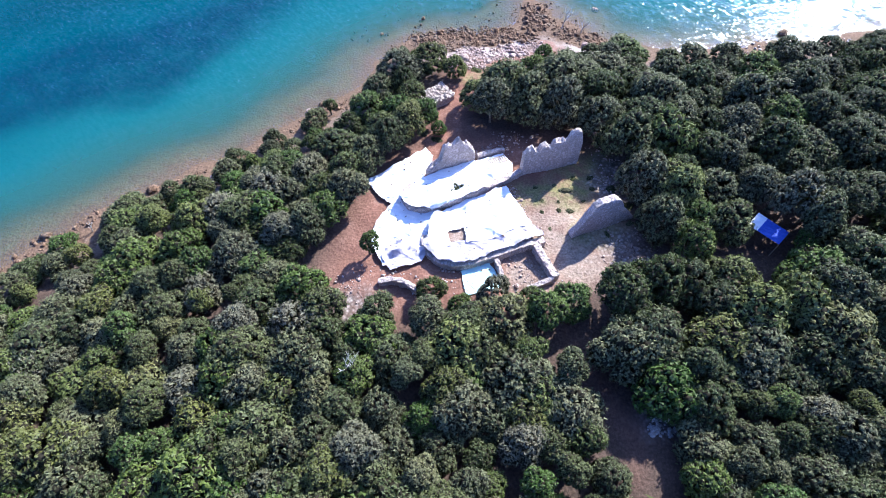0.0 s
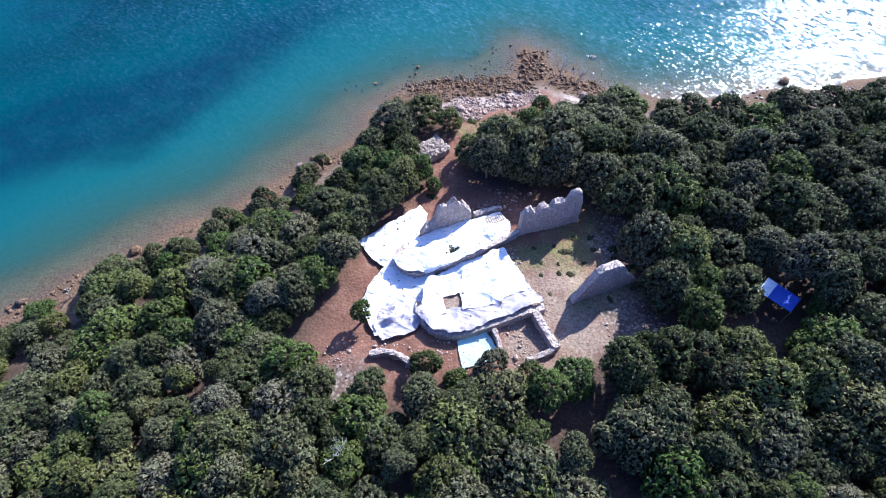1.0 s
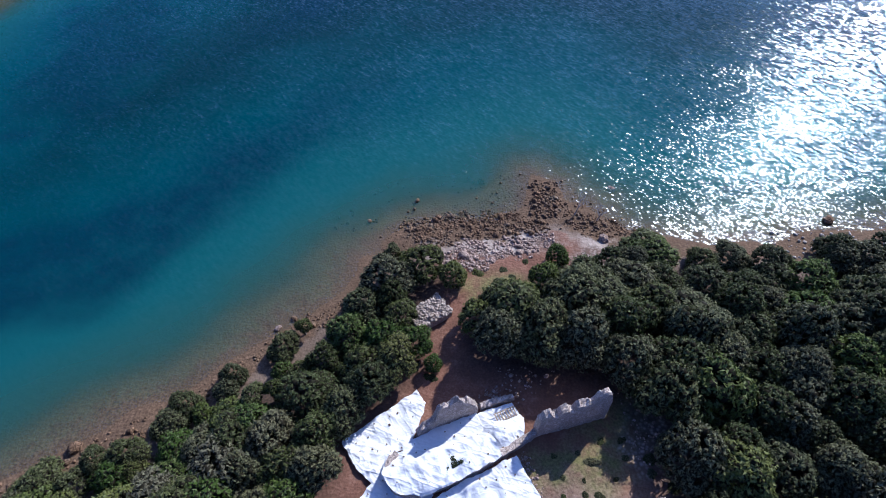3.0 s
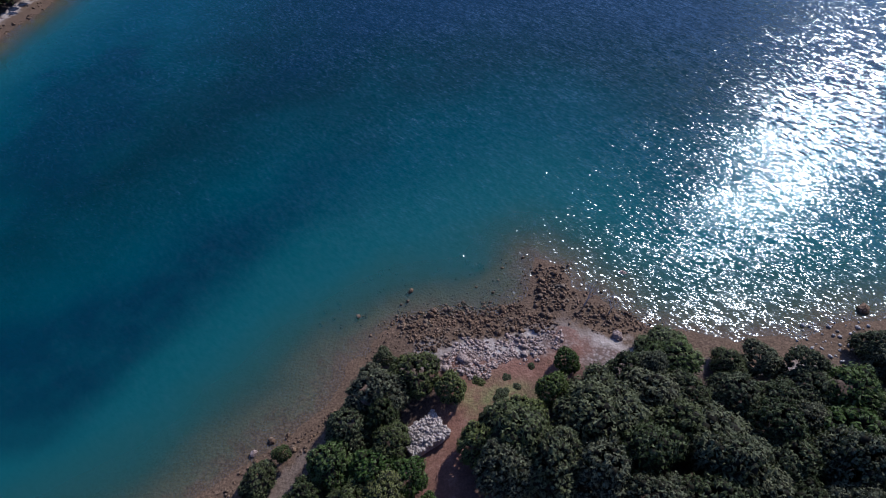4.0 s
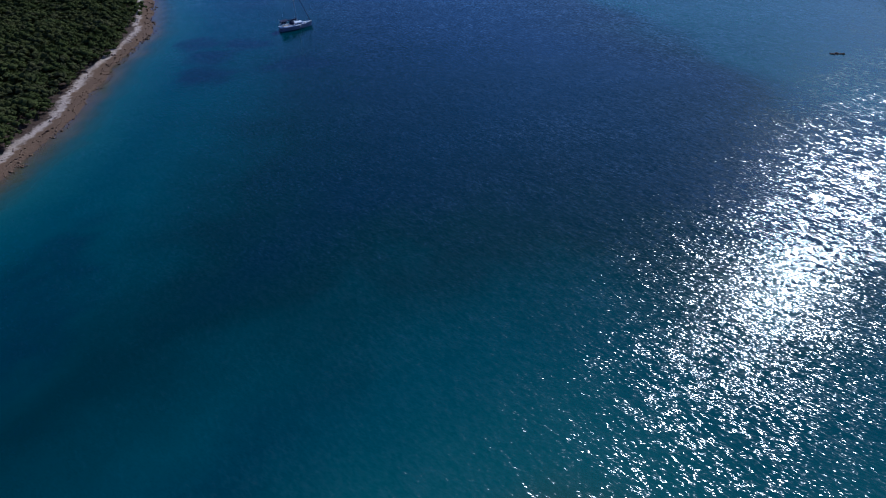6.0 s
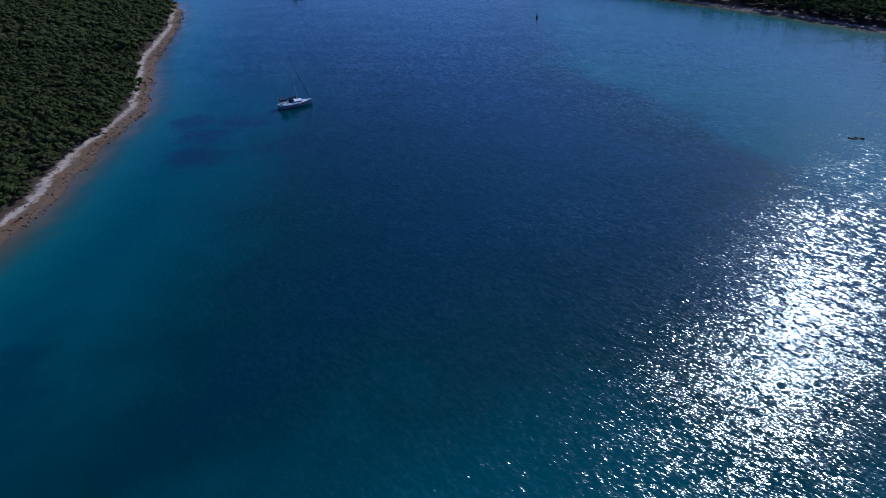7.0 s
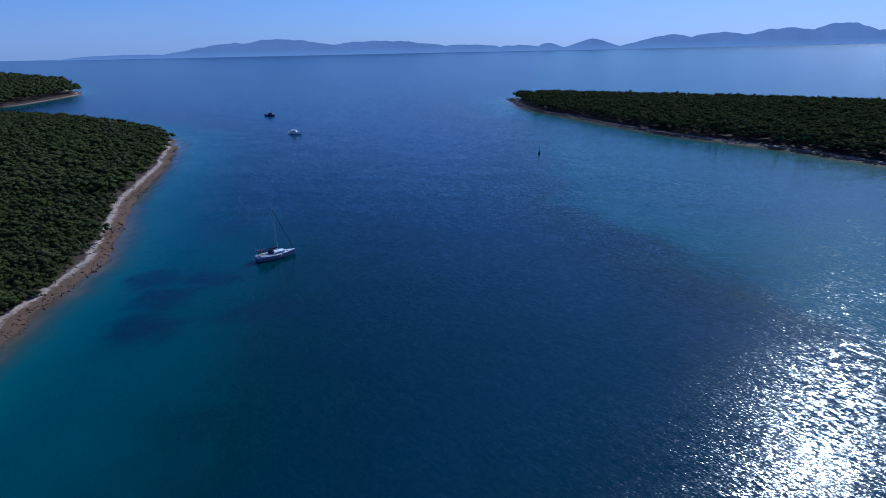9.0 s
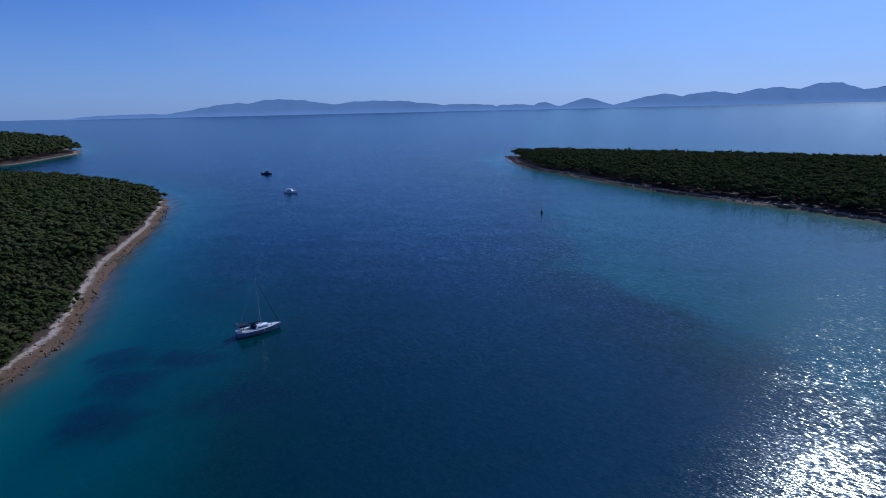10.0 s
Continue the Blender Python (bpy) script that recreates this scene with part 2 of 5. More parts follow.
def stone_material(name, pale, dark, scale=3.0):
    """Limestone masonry: cells of single stones, mortar joints, lichen stains."""
    k = Nodes(name)
    p = k.pos()
    warp = k.n("VectorMath", operation="ADD")
    jitter = k.n("TexNoise")
    k.put(jitter, Vector=p, Scale=1.7, Detail=2.0)
    k.link(p, warp.inputs[0])
    sc = k.n("VectorMath", operation="SCALE")
    k.link(jitter.outputs["Color"], sc.inputs[0])
    sc.inputs["Scale"].default_value = 0.25
    k.link(sc.outputs[0], warp.inputs[1])
    cells = k.n("TexVoronoi")
    k.put(cells, Vector=warp.outputs[0], Scale=scale)
    edge = k.n("TexVoronoi", feature="DISTANCE_TO_EDGE")
    k.put(edge, Vector=warp.outputs[0], Scale=scale)
    fine, big = k.noise(p, 9, 5, 0.65), k.noise(p, 0.6, 4)
    grey = k.n("RGBToBW")
    k.link(cells.outputs["Color"], grey.inputs[0])
    col = k.mix(grey.outputs[0], dark, pale)
    col = k.mix(k.ramp(fine, (0.35, 0.45), (0.65, 0.0)), col, [c * 0.55 for c in dark])
    col = k.mix(k.ramp(big, (0.5, 0.0), (0.75, 0.5)), col, (0.20, 0.19, 0.16))
    joint = k.ramp(edge.outputs["Distance"], (0.0, 0.0), (0.10, 1.0))
    col = k.mix(joint, [c * 0.65 for c in dark], col)
    h = k.math("ADD", joint, k.math("MULTIPLY", fine, 0.5))
    return k.done(k.principled(col, 0.92, k.bump(h, 0.9, 0.07), spec=0.15))


def cloth_material(name, color, dirt):
    k = Nodes(name)
    p = k.pos()
    fine, blot = k.noise(p, 8, 3), k.noise(p, 0.5, 4)
    crease = k.math("MULTIPLY", fine, 0.12)
    for size, turn, deep in ((0.4, 20, 1.6), (0.9, 60, 0.6), (2.2, -25, 0.5)):
        folded = k.noise(p, size, 3, 0.5, (0.35, 1.6, 1.0), turn)
        ridge = k.math("SUBTRACT", 1.0, k.math("MULTIPLY", k.math("ABSOLUTE", k.math("SUBTRACT", folded, 0.5)), 9.0), clamp=True)
        crease = k.math("ADD", crease, k.math("MULTIPLY", k.math("MULTIPLY", ridge, ridge), deep))
    col = k.mix(k.ramp(k.math("ADD", k.math("MULTIPLY", blot, 0.6), k.math("MULTIPLY", fine, 0.4)), (0.48, 0.0), (0.75, 0.4)), color, dirt)
    return k.done(k.principled(col, 0.8, k.bump(crease, 0.5, 0.09), spec=0.2))


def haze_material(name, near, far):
    """Hills kilometres away, the blue haze of air put into their glowing colour."""
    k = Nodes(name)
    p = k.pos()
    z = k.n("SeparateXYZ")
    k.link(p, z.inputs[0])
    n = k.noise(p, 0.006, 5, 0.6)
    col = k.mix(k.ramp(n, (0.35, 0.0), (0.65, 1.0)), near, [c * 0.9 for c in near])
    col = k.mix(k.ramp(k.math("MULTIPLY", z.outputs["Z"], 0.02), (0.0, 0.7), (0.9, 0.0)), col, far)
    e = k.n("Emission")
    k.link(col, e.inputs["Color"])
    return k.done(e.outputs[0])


GROUND, WATER, BARK = ground_material(), water_material(), bark_material()
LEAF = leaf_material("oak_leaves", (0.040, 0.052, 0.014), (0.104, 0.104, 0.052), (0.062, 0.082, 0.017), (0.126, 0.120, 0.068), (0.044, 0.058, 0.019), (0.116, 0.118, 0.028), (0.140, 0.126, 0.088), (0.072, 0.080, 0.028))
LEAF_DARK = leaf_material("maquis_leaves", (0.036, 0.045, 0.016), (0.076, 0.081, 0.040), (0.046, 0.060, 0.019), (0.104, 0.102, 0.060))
# far woods: the dark of their backlit sides is put into these tones
LEAF_FAR = leaf_material("far_shaded_leaves", (0.046, 0.057, 0.019), (0.062, 0.068, 0.027), (0.054, 0.069, 0.022), (0.070, 0.071, 0.032), glint=0.0, gaps=0.3, gloss=0.0)
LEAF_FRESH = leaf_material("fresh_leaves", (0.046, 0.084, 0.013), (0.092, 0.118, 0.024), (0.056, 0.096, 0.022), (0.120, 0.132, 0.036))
STONE = stone_material("limestone_masonry", (0.70, 0.585, 0.53), (0.41, 0.325, 0.285), 3.2)
RUBBLE = stone_material("limestone_rubble", (0.72, 0.65, 0.60), (0.45, 0.38, 0.34), 5.0)
ROOF_STONE = stone_material("loose_roof_stone", (0.68, 0.57, 0.50), (0.36, 0.285, 0.245), 4.0)
ROCK_DARK = stone_material("weedy_shore_rock", (0.30, 0.185, 0.115), (0.10, 0.060, 0.038), 2.0)
LEDGE = stone_material("pinkish_shore_limestone", (0.62, 0.465, 0.40), (0.27, 0.185, 0.15), 2.6)
CLOTH = cloth_material("white_ground_sheet", (0.74, 0.74, 0.76), (0.50, 0.46, 0.44))
# the white cloth's shade over the apse is put into a lilac-grey copy
CLOTH_SHADE_GREY = cloth_material("shade_grey_sheet", (0.40, 0.365, 0.41), (0.26, 0.23, 0.235))
CLOTH_GREEN = cloth_material("green_ground_sheet", (0.44, 0.62, 0.59), (0.66, 0.70, 0.68))
CLOTH_BLUE = cloth_material("blue_plastic_sheet", (0.04, 0.075, 0.36), (0.12, 0.17, 0.46))
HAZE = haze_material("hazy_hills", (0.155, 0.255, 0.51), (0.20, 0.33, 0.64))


# ---- mesh helpers ----
def mesh_from(name, verts, faces, smooth=False, attrs=None):
    """A mesh from arrays: faces is (n, 3) or (n, 4)."""
    verts, faces = np.asarray(verts, dtype=np.float32), np.asarray(faces, dtype=np.int32)
    me = bpy.data.meshes.new(name)
    side = faces.shape[1]
    me.vertices.add(len(verts))
    me.vertices.foreach_set("co", verts.ravel())
    me.loops.add(faces.size)
    me.loops.foreach_set("vertex_index", faces.ravel())
    me.polygons.add(len(faces))
    me.polygons.foreach_set("loop_start", np.arange(0, faces.size, side, dtype=np.int32))
    if smooth:
        me.polygons.foreach_set("use_smooth", np.ones(len(faces), dtype=bool))
    for key, values in (attrs or {}).items():
        a = me.attributes.new(key, "FLOAT", "POINT")
        a.data.foreach_set("value", np.asarray(values, dtype=np.float32).ravel())
    me.update(calc_edges=True)
    return me


def solid(name, me, material, parent=None, label=""):
    ob = new(name, me)
    if not me.materials:
        me.materials.append(material)
    if parent:
        ob.parent = parent
    if label:
        ob["label"] = label
    return ob


def part(name, bm, material, parent=None, label=""):
    me = bpy.data.meshes.new(name)
    bm.to_mesh(me)
    bm.free()
    return solid(name, me, material, parent, label)


def empty(name, m, label, category, group="", kind=""):
    ob = new(name)
    ob.matrix_world = m
    ob.empty_display_size = 0.2
    return tagged(ob, label, category, group, kind)


def box(bm, x0, x1, y0, y1, z0, z1, bevel=0.0):
    made = bmesh.ops.create_cube(bm, size=1.0, matrix=Matrix.LocRotScale(((x0 + x1) / 2, (y0 + y1) / 2, (z0 + z1) / 2), None, (x1 - x0, y1 - y0, z1 - z0)))
    if bevel:
        edges = {e for v in made["verts"] for e in v.link_edges}
        bmesh.ops.bevel(bm, geom=list(edges), offset=bevel, segments=2, affect="EDGES")
    return bm


def rod(bm, a, b, r0, r1=None, sides=8):
    """A tapered rod from a to b."""
    a, b = Vector(a), Vector(b)
    turn = (b - a).to_track_quat("Z", "Y").to_matrix().to_4x4()
    bmesh.ops.create_cone(bm, cap_ends=True, segments=sides, radius1=r0, radius2=r0 if r1 is None else r1, depth=(b - a).length,
                          matrix=Matrix.Translation((a + b) / 2) @ turn)
    return bm


# ---- the plan: coasts and heights ----
OWN_COAST = [(-100, -120), (-75, -10), (-58, 22), (-49, 36.5), (-42, 44), (-35, 48), (-28, 52), (-22.5, 57), (-16, 62.5), (-11.5, 66.5),
             (-8.2, 71.5), (-3.8, 75.6), (2.5, 78.2), (9, 78.8), (13.4, 80), (14.8, 84), (16.2, 86.6), (18.2, 85.6), (19.4, 82), (23, 79.3), (28.5, 76), (38, 74), (48, 74.5), (57, 75.5), (68, 77.5),
             (85, 82), (120, 80), (160, 40), (180, -120)]
LEFT_COAST = [(-170, 40), (-110, 95), (-91, 135), (-87, 150), (-84, 172), (-84, 195), (-87, 212), (-89, 230), (-90, 246), (-90, 258), (-94, 271), (-101, 291), (-112, 318),
              (-117, 333), (-124, 362), (-135, 406), (-151, 459), (-163, 486), (-183, 518), (-230, 560), (-300, 615), (-380, 650), (-500, 660), (-540, 400), (-480, 60), (-300, 10)]
FAR_COAST = [(-466, 757), (-467, 832), (-496, 987), (-560, 1050), (-620, 1150), (-682, 1250), (-760, 1310), (-1050, 1600), (-2600, 1700), (-2600, 800), (-900, 735), (-560, 745)]
RIGHT_COAST = [(90, 738), (90, 660), (98, 608), (115, 570), (138, 502), (158, 458), (178, 429), (196, 402), (213, 362), (262, 322), (330, 285), (500, 250), (900, 180),
               (1000, 420), (500, 520), (400, 565), (340, 610), (285, 650), (200, 705), (150, 735), (110, 748)]
SHOAL_EDGE = [(120, 95), (90, 130), (65, 150), (53, 161), (42, 190), (33, 222), (24, 257), (10, 290), (0, 330), (20, 420), (60, 520), (85, 640)]


def distance_to(points, x, y, closed=True):
    """Distance to a line of points, and on which side: inside for a closed line, to the right of it for an open one."""
    best, inside = np.full(x.shape, 1e9), np.zeros(x.shape, bool)
    right = np.zeros(x.shape, bool)
    pairs = list(zip(points, points[1:] + points[:1] if closed else points[1:]))
    for (ax, ay), (bx, by) in pairs:
        ex, ey = bx - ax, by - ay
        f = np.clip(((x - ax) * ex + (y - ay) * ey) / (ex * ex + ey * ey), 0, 1)
        d = np.hypot(x - ax - f * ex, y - ay - f * ey)
        nearer = d < best
        right = np.where(nearer, (x - ax) * ey - (y - ay) * ex > 0, right)
        best = np.where(nearer, d, best)
        if ay != by:
            inside ^= ((ay > y) != (by > y)) & (x < (bx - ax) * (y - ay) / (by - ay) + ax)
    return np.where(inside if closed else right, best, -best)


def wobble(x, y, size, seed=0.0):
    """Smooth numpy noise of about -1 to 1 with features of that size."""
    s, a = np.zeros(np.shape(x)), 0.0
    for k in range(5):
        ang = 1.7 * k + 0.9 * seed + 0.4
        f = 2 * math.pi / size * (0.6 + 0.37 * k)
        w = 1.0 / (1 + 0.5 * k)
        s = s + w * np.sin(f * (x * math.cos(ang) + y * math.sin(ang)) + 1.3 * np.sin(f * 0.6 * (y * math.cos(ang) - x * math.sin(ang)) + seed + k) + 2.1 * seed)
        a += w
    return s / a * 1.6


def inland(x, y):
    """Metres from the nearest coast, positive on land."""
    d = np.full(x.shape, -1e9)
    for coast in (OWN_COAST, LEFT_COAST, FAR_COAST, RIGHT_COAST):
        d = np.maximum(d, distance_to(coast, x, y))
    return d + wobble(x, y, 14, 1.0) * 0.9 + wobble(x, y, 4, 2.0) * 0.3


def sea_depth(x, y, d):
    s = np.maximum(-d, 0)
    depth = 0.055 * np.minimum(s, 4) + 0.14 * np.clip(s - 4, 0, 19) + 0.10 * np.clip(s - 23, 0, 40) + 0.12 * np.clip(s - 63, 0, 75)
    across = np.clip((-52 - x) / 12, 0, 1) * np.clip((y - 95) / 30, 0, 1)
    depth = depth * (1 + 0.15 * across) + 0.6 * across * np.clip((s - 4) / 9, 0, 1)
    shoal = np.clip((distance_to(SHOAL_EDGE, x, y, False) + 9 * wobble(x, y, 60, 3.0)) / 60, 0, 1)
    shallow = 2.9 + 0.5 * wobble(x, y, 90, 4.0)
    return np.where(depth > shallow, depth * (1 - shoal) + shallow * shoal, depth)


def weed_cover(x, y, d):
    """Dark meadows of sea grass on the bottom."""
    s = -d
    own = distance_to(OWN_COAST, x, y)
    band = np.clip((-own - 17 + 3 * wobble(x, y, 30, 5.0)) / 5, 0, 1) * np.clip((40 + own + 5 * wobble(x, y, 40, 6.0)) / 8, 0, 1) * np.clip((-4 - x) / 22, 0, 1)
    w = 0.75 * band
    for cx, cy, rx, ry in ((-60, 221, 9, 7), (-63, 236, 9, 6), (-70, 248, 8, 6), (-55, 247, 9, 5), (-35, 228, 9, 6)):
        r = np.hypot((x - cx) / rx, (y - cy) / ry) + 0.35 * wobble(x, y, 9, 7.0)
        w = np.maximum(w, 0.85 * np.clip((1.2 - r) / 0.5, 0, 1))
    far_side = np.hypot((x + 60) / 10, (y - 122) / 24) + 0.35 * wobble(x, y, 9, 7.0)
    return np.maximum(w, 0.5 * np.clip((1.15 - far_side) / 0.35, 0, 1))


def land_height(d):
    return np.where(d < 25, 0.1 * d, 2.5 + 3.2 * (1 - np.exp(-np.maximum(d - 25, 0) / 70)))


def ground_height(x, y):
    x, y = np.asarray(x, float), np.asarray(y, float)
    d = inland(x, y)
    return np.where(d > 0, land_height(d) + np.clip(d / 10, 0, 1) * 0.18 * wobble(x, y, 7, 8.0), -sea_depth(x, y, d))


def height_at(x, y):
    return float(ground_height(np.array([x]), np.array([y]))[0])


def graded(lo, hi, step, far_lo, far_hi, grow=1.09):
    """Coordinates dense between lo and hi and ever wider beyond."""
    mid = list(np.arange(lo, hi + step / 2, step))
    up, s = [mid[-1]], step
    while up[-1] < far_hi:
        s *= grow
        up.append(up[-1] + s)
    down, s = [mid[0]], step
    while down[-1] > far_lo:
        s *= grow
        down.append(down[-1] - s)
    return np.array(down[:0:-1] + mid + up[1:])


def grid(xs, ys):
    x, y = np.meshgrid(xs, ys)
    i = np.arange(x.size).reshape(x.shape)
    faces = np.stack([i[:-1, :-1], i[:-1, 1:], i[1:, 1:], i[1:, :-1]], -1).reshape(-1, 4)
    return x.ravel(), y.ravel(), faces


# clearings of the wood
YARD = [(-12, 34), (-11, 38.5), (-9.4, 43), (-8.2, 47), (-5, 50.2), (-1.8, 53.2), (-0.6, 56), (-0.6, 58.5), (-1.8, 60), (1, 64), (3.5, 67), (1, 70), (0, 80), (18, 86), (24.5, 82), (24.5, 71), (19, 70), (13, 67.5),
        (9, 63.5), (5.8, 61), (4.6, 58), (4.4, 55.4), (9, 53.6), (17.5, 52.4), (19.4, 48.5), (20.8, 44), (21.4, 40), (21.8, 35.5), (15, 31.5), (13, 29.6), (9, 29), (2, 29.5), (-4, 28.6), (-7.5, 29.6), (-10.8, 30.6)]
TRACK = [(12.3, 28), (13.6, 28), (15.0, 23), (17.2, 18.8), (20.8, 18.2), (20.8, 16.6), (18.4, 15.6), (17.6, 12), (16.9, 12), (16.9, 15.4), (15.7, 18.4), (13.8, 21.8)]
SHELTER_GAP = [(32.5, 37), (35.5, 41), (39.5, 38), (38, 33), (33.5, 32)]


def smooth_in(points, x, y, soft):
    return np.clip(distance_to(points, x, y) / soft + 0.5, 0, 1)


def spot(x, y, cx, cy, rx, ry):
    return np.clip(1.6 - 1.2 * np.hypot((x - cx) / rx, (y - cy) / ry) + 0.3 * wobble(x, y, 5, 9.0), 0, 1)


def build_ground():
    x, y, faces = grid(graded(-58, 72, 0.8, -4980, 4980, 1.10), graded(4, 92, 0.8, -1500, 4980, 1.07))
    z = ground_height(x, y)
    own = distance_to(OWN_COAST, x, y) > -15
    headland = np.maximum.reduce([spot(x, y, 9, 73, 9, 3), spot(x, y, 22, 72, 4, 4), 0.6 * spot(x, y, 42, 70, 4, 5), 0.5 * spot(x, y, 64, 75, 6, 4)])
    # the track is coloured towards dark litter in place of tree shade
    attrs = {"bleach": np.where(own, np.maximum(headland, 0.12), 1.0), "yard": np.maximum(smooth_in(YARD, x, y, 4), 0.3 * smooth_in(TRACK, x, y, 2)),
             "dry": np.maximum(np.maximum(spot(x, y, 15, 38, 6, 7), spot(x, y, 2.8, 38.4, 1.6, 1.6)), np.maximum(spot(x, y, 15.5, 33.5, 4, 2), spot(x, y, 9.9, 33.8, 3, 2.5))),
             "grass": 0.95 * np.maximum.reduce([spot(x, y, 16.5, 44.5, 3.5, 3), spot(x, y, 12.5, 44.6, 4, 2.2), spot(x, y, 18.5, 38.2, 3.5, 2), spot(x, y, 9, 66, 4, 3), spot(x, y, 19, 48, 4, 3)]),
             "rubble": np.maximum.reduce([spot(x, y, 21, 36, 4, 3), spot(x, y, 22, 46, 3, 4), spot(x, y, 20.5, 17.5, 2, 2), spot(x, y, -8, 30, 2.5, 3),
                                          spot(x, y, 11, 73.5, 8, 2), spot(x, y, 21, 72, 3, 3)])}
    ob = solid("ground", mesh_from("ground", np.stack([x, y, z], 1), faces, True, attrs), GROUND)
    tagged(ob, "red-brown soil, pale shingle beach and shallow sea bed", "ground", kind="structure")


def build_water():
    x, y, faces = grid(graded(-110, 125, 2.8, -4980, 4980, 1.10), graded(30, 300, 2.8, -1500, 4980, 1.06))
    d = inland(x, y)
    attrs = {"depth": sea_depth(x, y, d), "weed": weed_cover(x, y, d)}
    ob = solid("water", mesh_from("water", np.stack([x, y, np.zeros_like(x)], 1), faces, True, attrs), WATER)
    tagged(ob, "rippled turquoise to deep blue sea with sun glitter", "water", kind="structure")


build_ground()
build_water()


def build_hills():
    """Ranges on the far shore, as ridged solids."""
    def ridge(name, x0, x1, y, bumps, label):
        xs = np.linspace(x0, x1, 220)
        top = np.zeros_like(xs)
        for cx, w, h in bumps:
            top = np.maximum(top, h * np.exp(-np.abs((xs - cx) / w) ** 2.0))
        top = top * (1 + 0.05 * wobble(xs, xs * 0, 180, 1.0)) + 2.0 * wobble(xs, xs * 0, 60, 2.0) * np.clip(top / 30, 0, 1)
        end = np.clip(np.minimum(xs - x0, x1 - xs) / 150, 0, 1)
        rows = []
        for f, back in ((0.0, -60), (0.45, -25), (0.8, -8), (1.0, 10), (0.6, 60), (0.0, 110)):
            rows.append(np.stack([xs, np.full_like(xs, y + back) + 6 * wobble(xs, xs * 0 + back, 90, 3.0), np.maximum(top, 0.5) * f * end - (1 if f == 0 else 0)], 1))
        v = np.concatenate(rows)
        i = np.arange(len(v)).reshape(len(rows), -1)
        faces = np.stack([i[:-1, :-1], i[:-1, 1:], i[1:, 1:], i[1:, :-1]], -1).reshape(-1, 4)
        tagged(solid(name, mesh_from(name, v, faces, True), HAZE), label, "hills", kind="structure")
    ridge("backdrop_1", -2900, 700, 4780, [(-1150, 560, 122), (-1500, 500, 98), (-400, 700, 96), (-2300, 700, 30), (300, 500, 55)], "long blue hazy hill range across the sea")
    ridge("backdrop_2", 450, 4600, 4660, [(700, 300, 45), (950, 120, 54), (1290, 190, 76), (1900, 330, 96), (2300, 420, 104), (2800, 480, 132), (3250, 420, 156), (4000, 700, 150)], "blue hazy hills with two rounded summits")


build_hills()


# ---- trees ----
def unit(rng, n):
    v = rng.normal(size=(n, 3))
    return v / np.linalg.norm(v, axis=1, keepdims=True)


def knob():
    """Six corners and eight faces: a clump's woody inside, coloured dark as shade."""
    bm = bmesh.new()
    for axis in range(3):
        for sign in (-1, 1):
            bm.verts.new([sign * (k == axis) for k in range(3)])
    bmesh.ops.convex_hull(bm, input=bm.verts[:])
    bm.verts.index_update()
    v = np.array([q.co[:] for q in bm.verts])
    f = np.array([[q.index for q in face.verts] for face in bm.faces])
    bm.free()
    return v, f


KNOB_V, KNOB_F = knob()


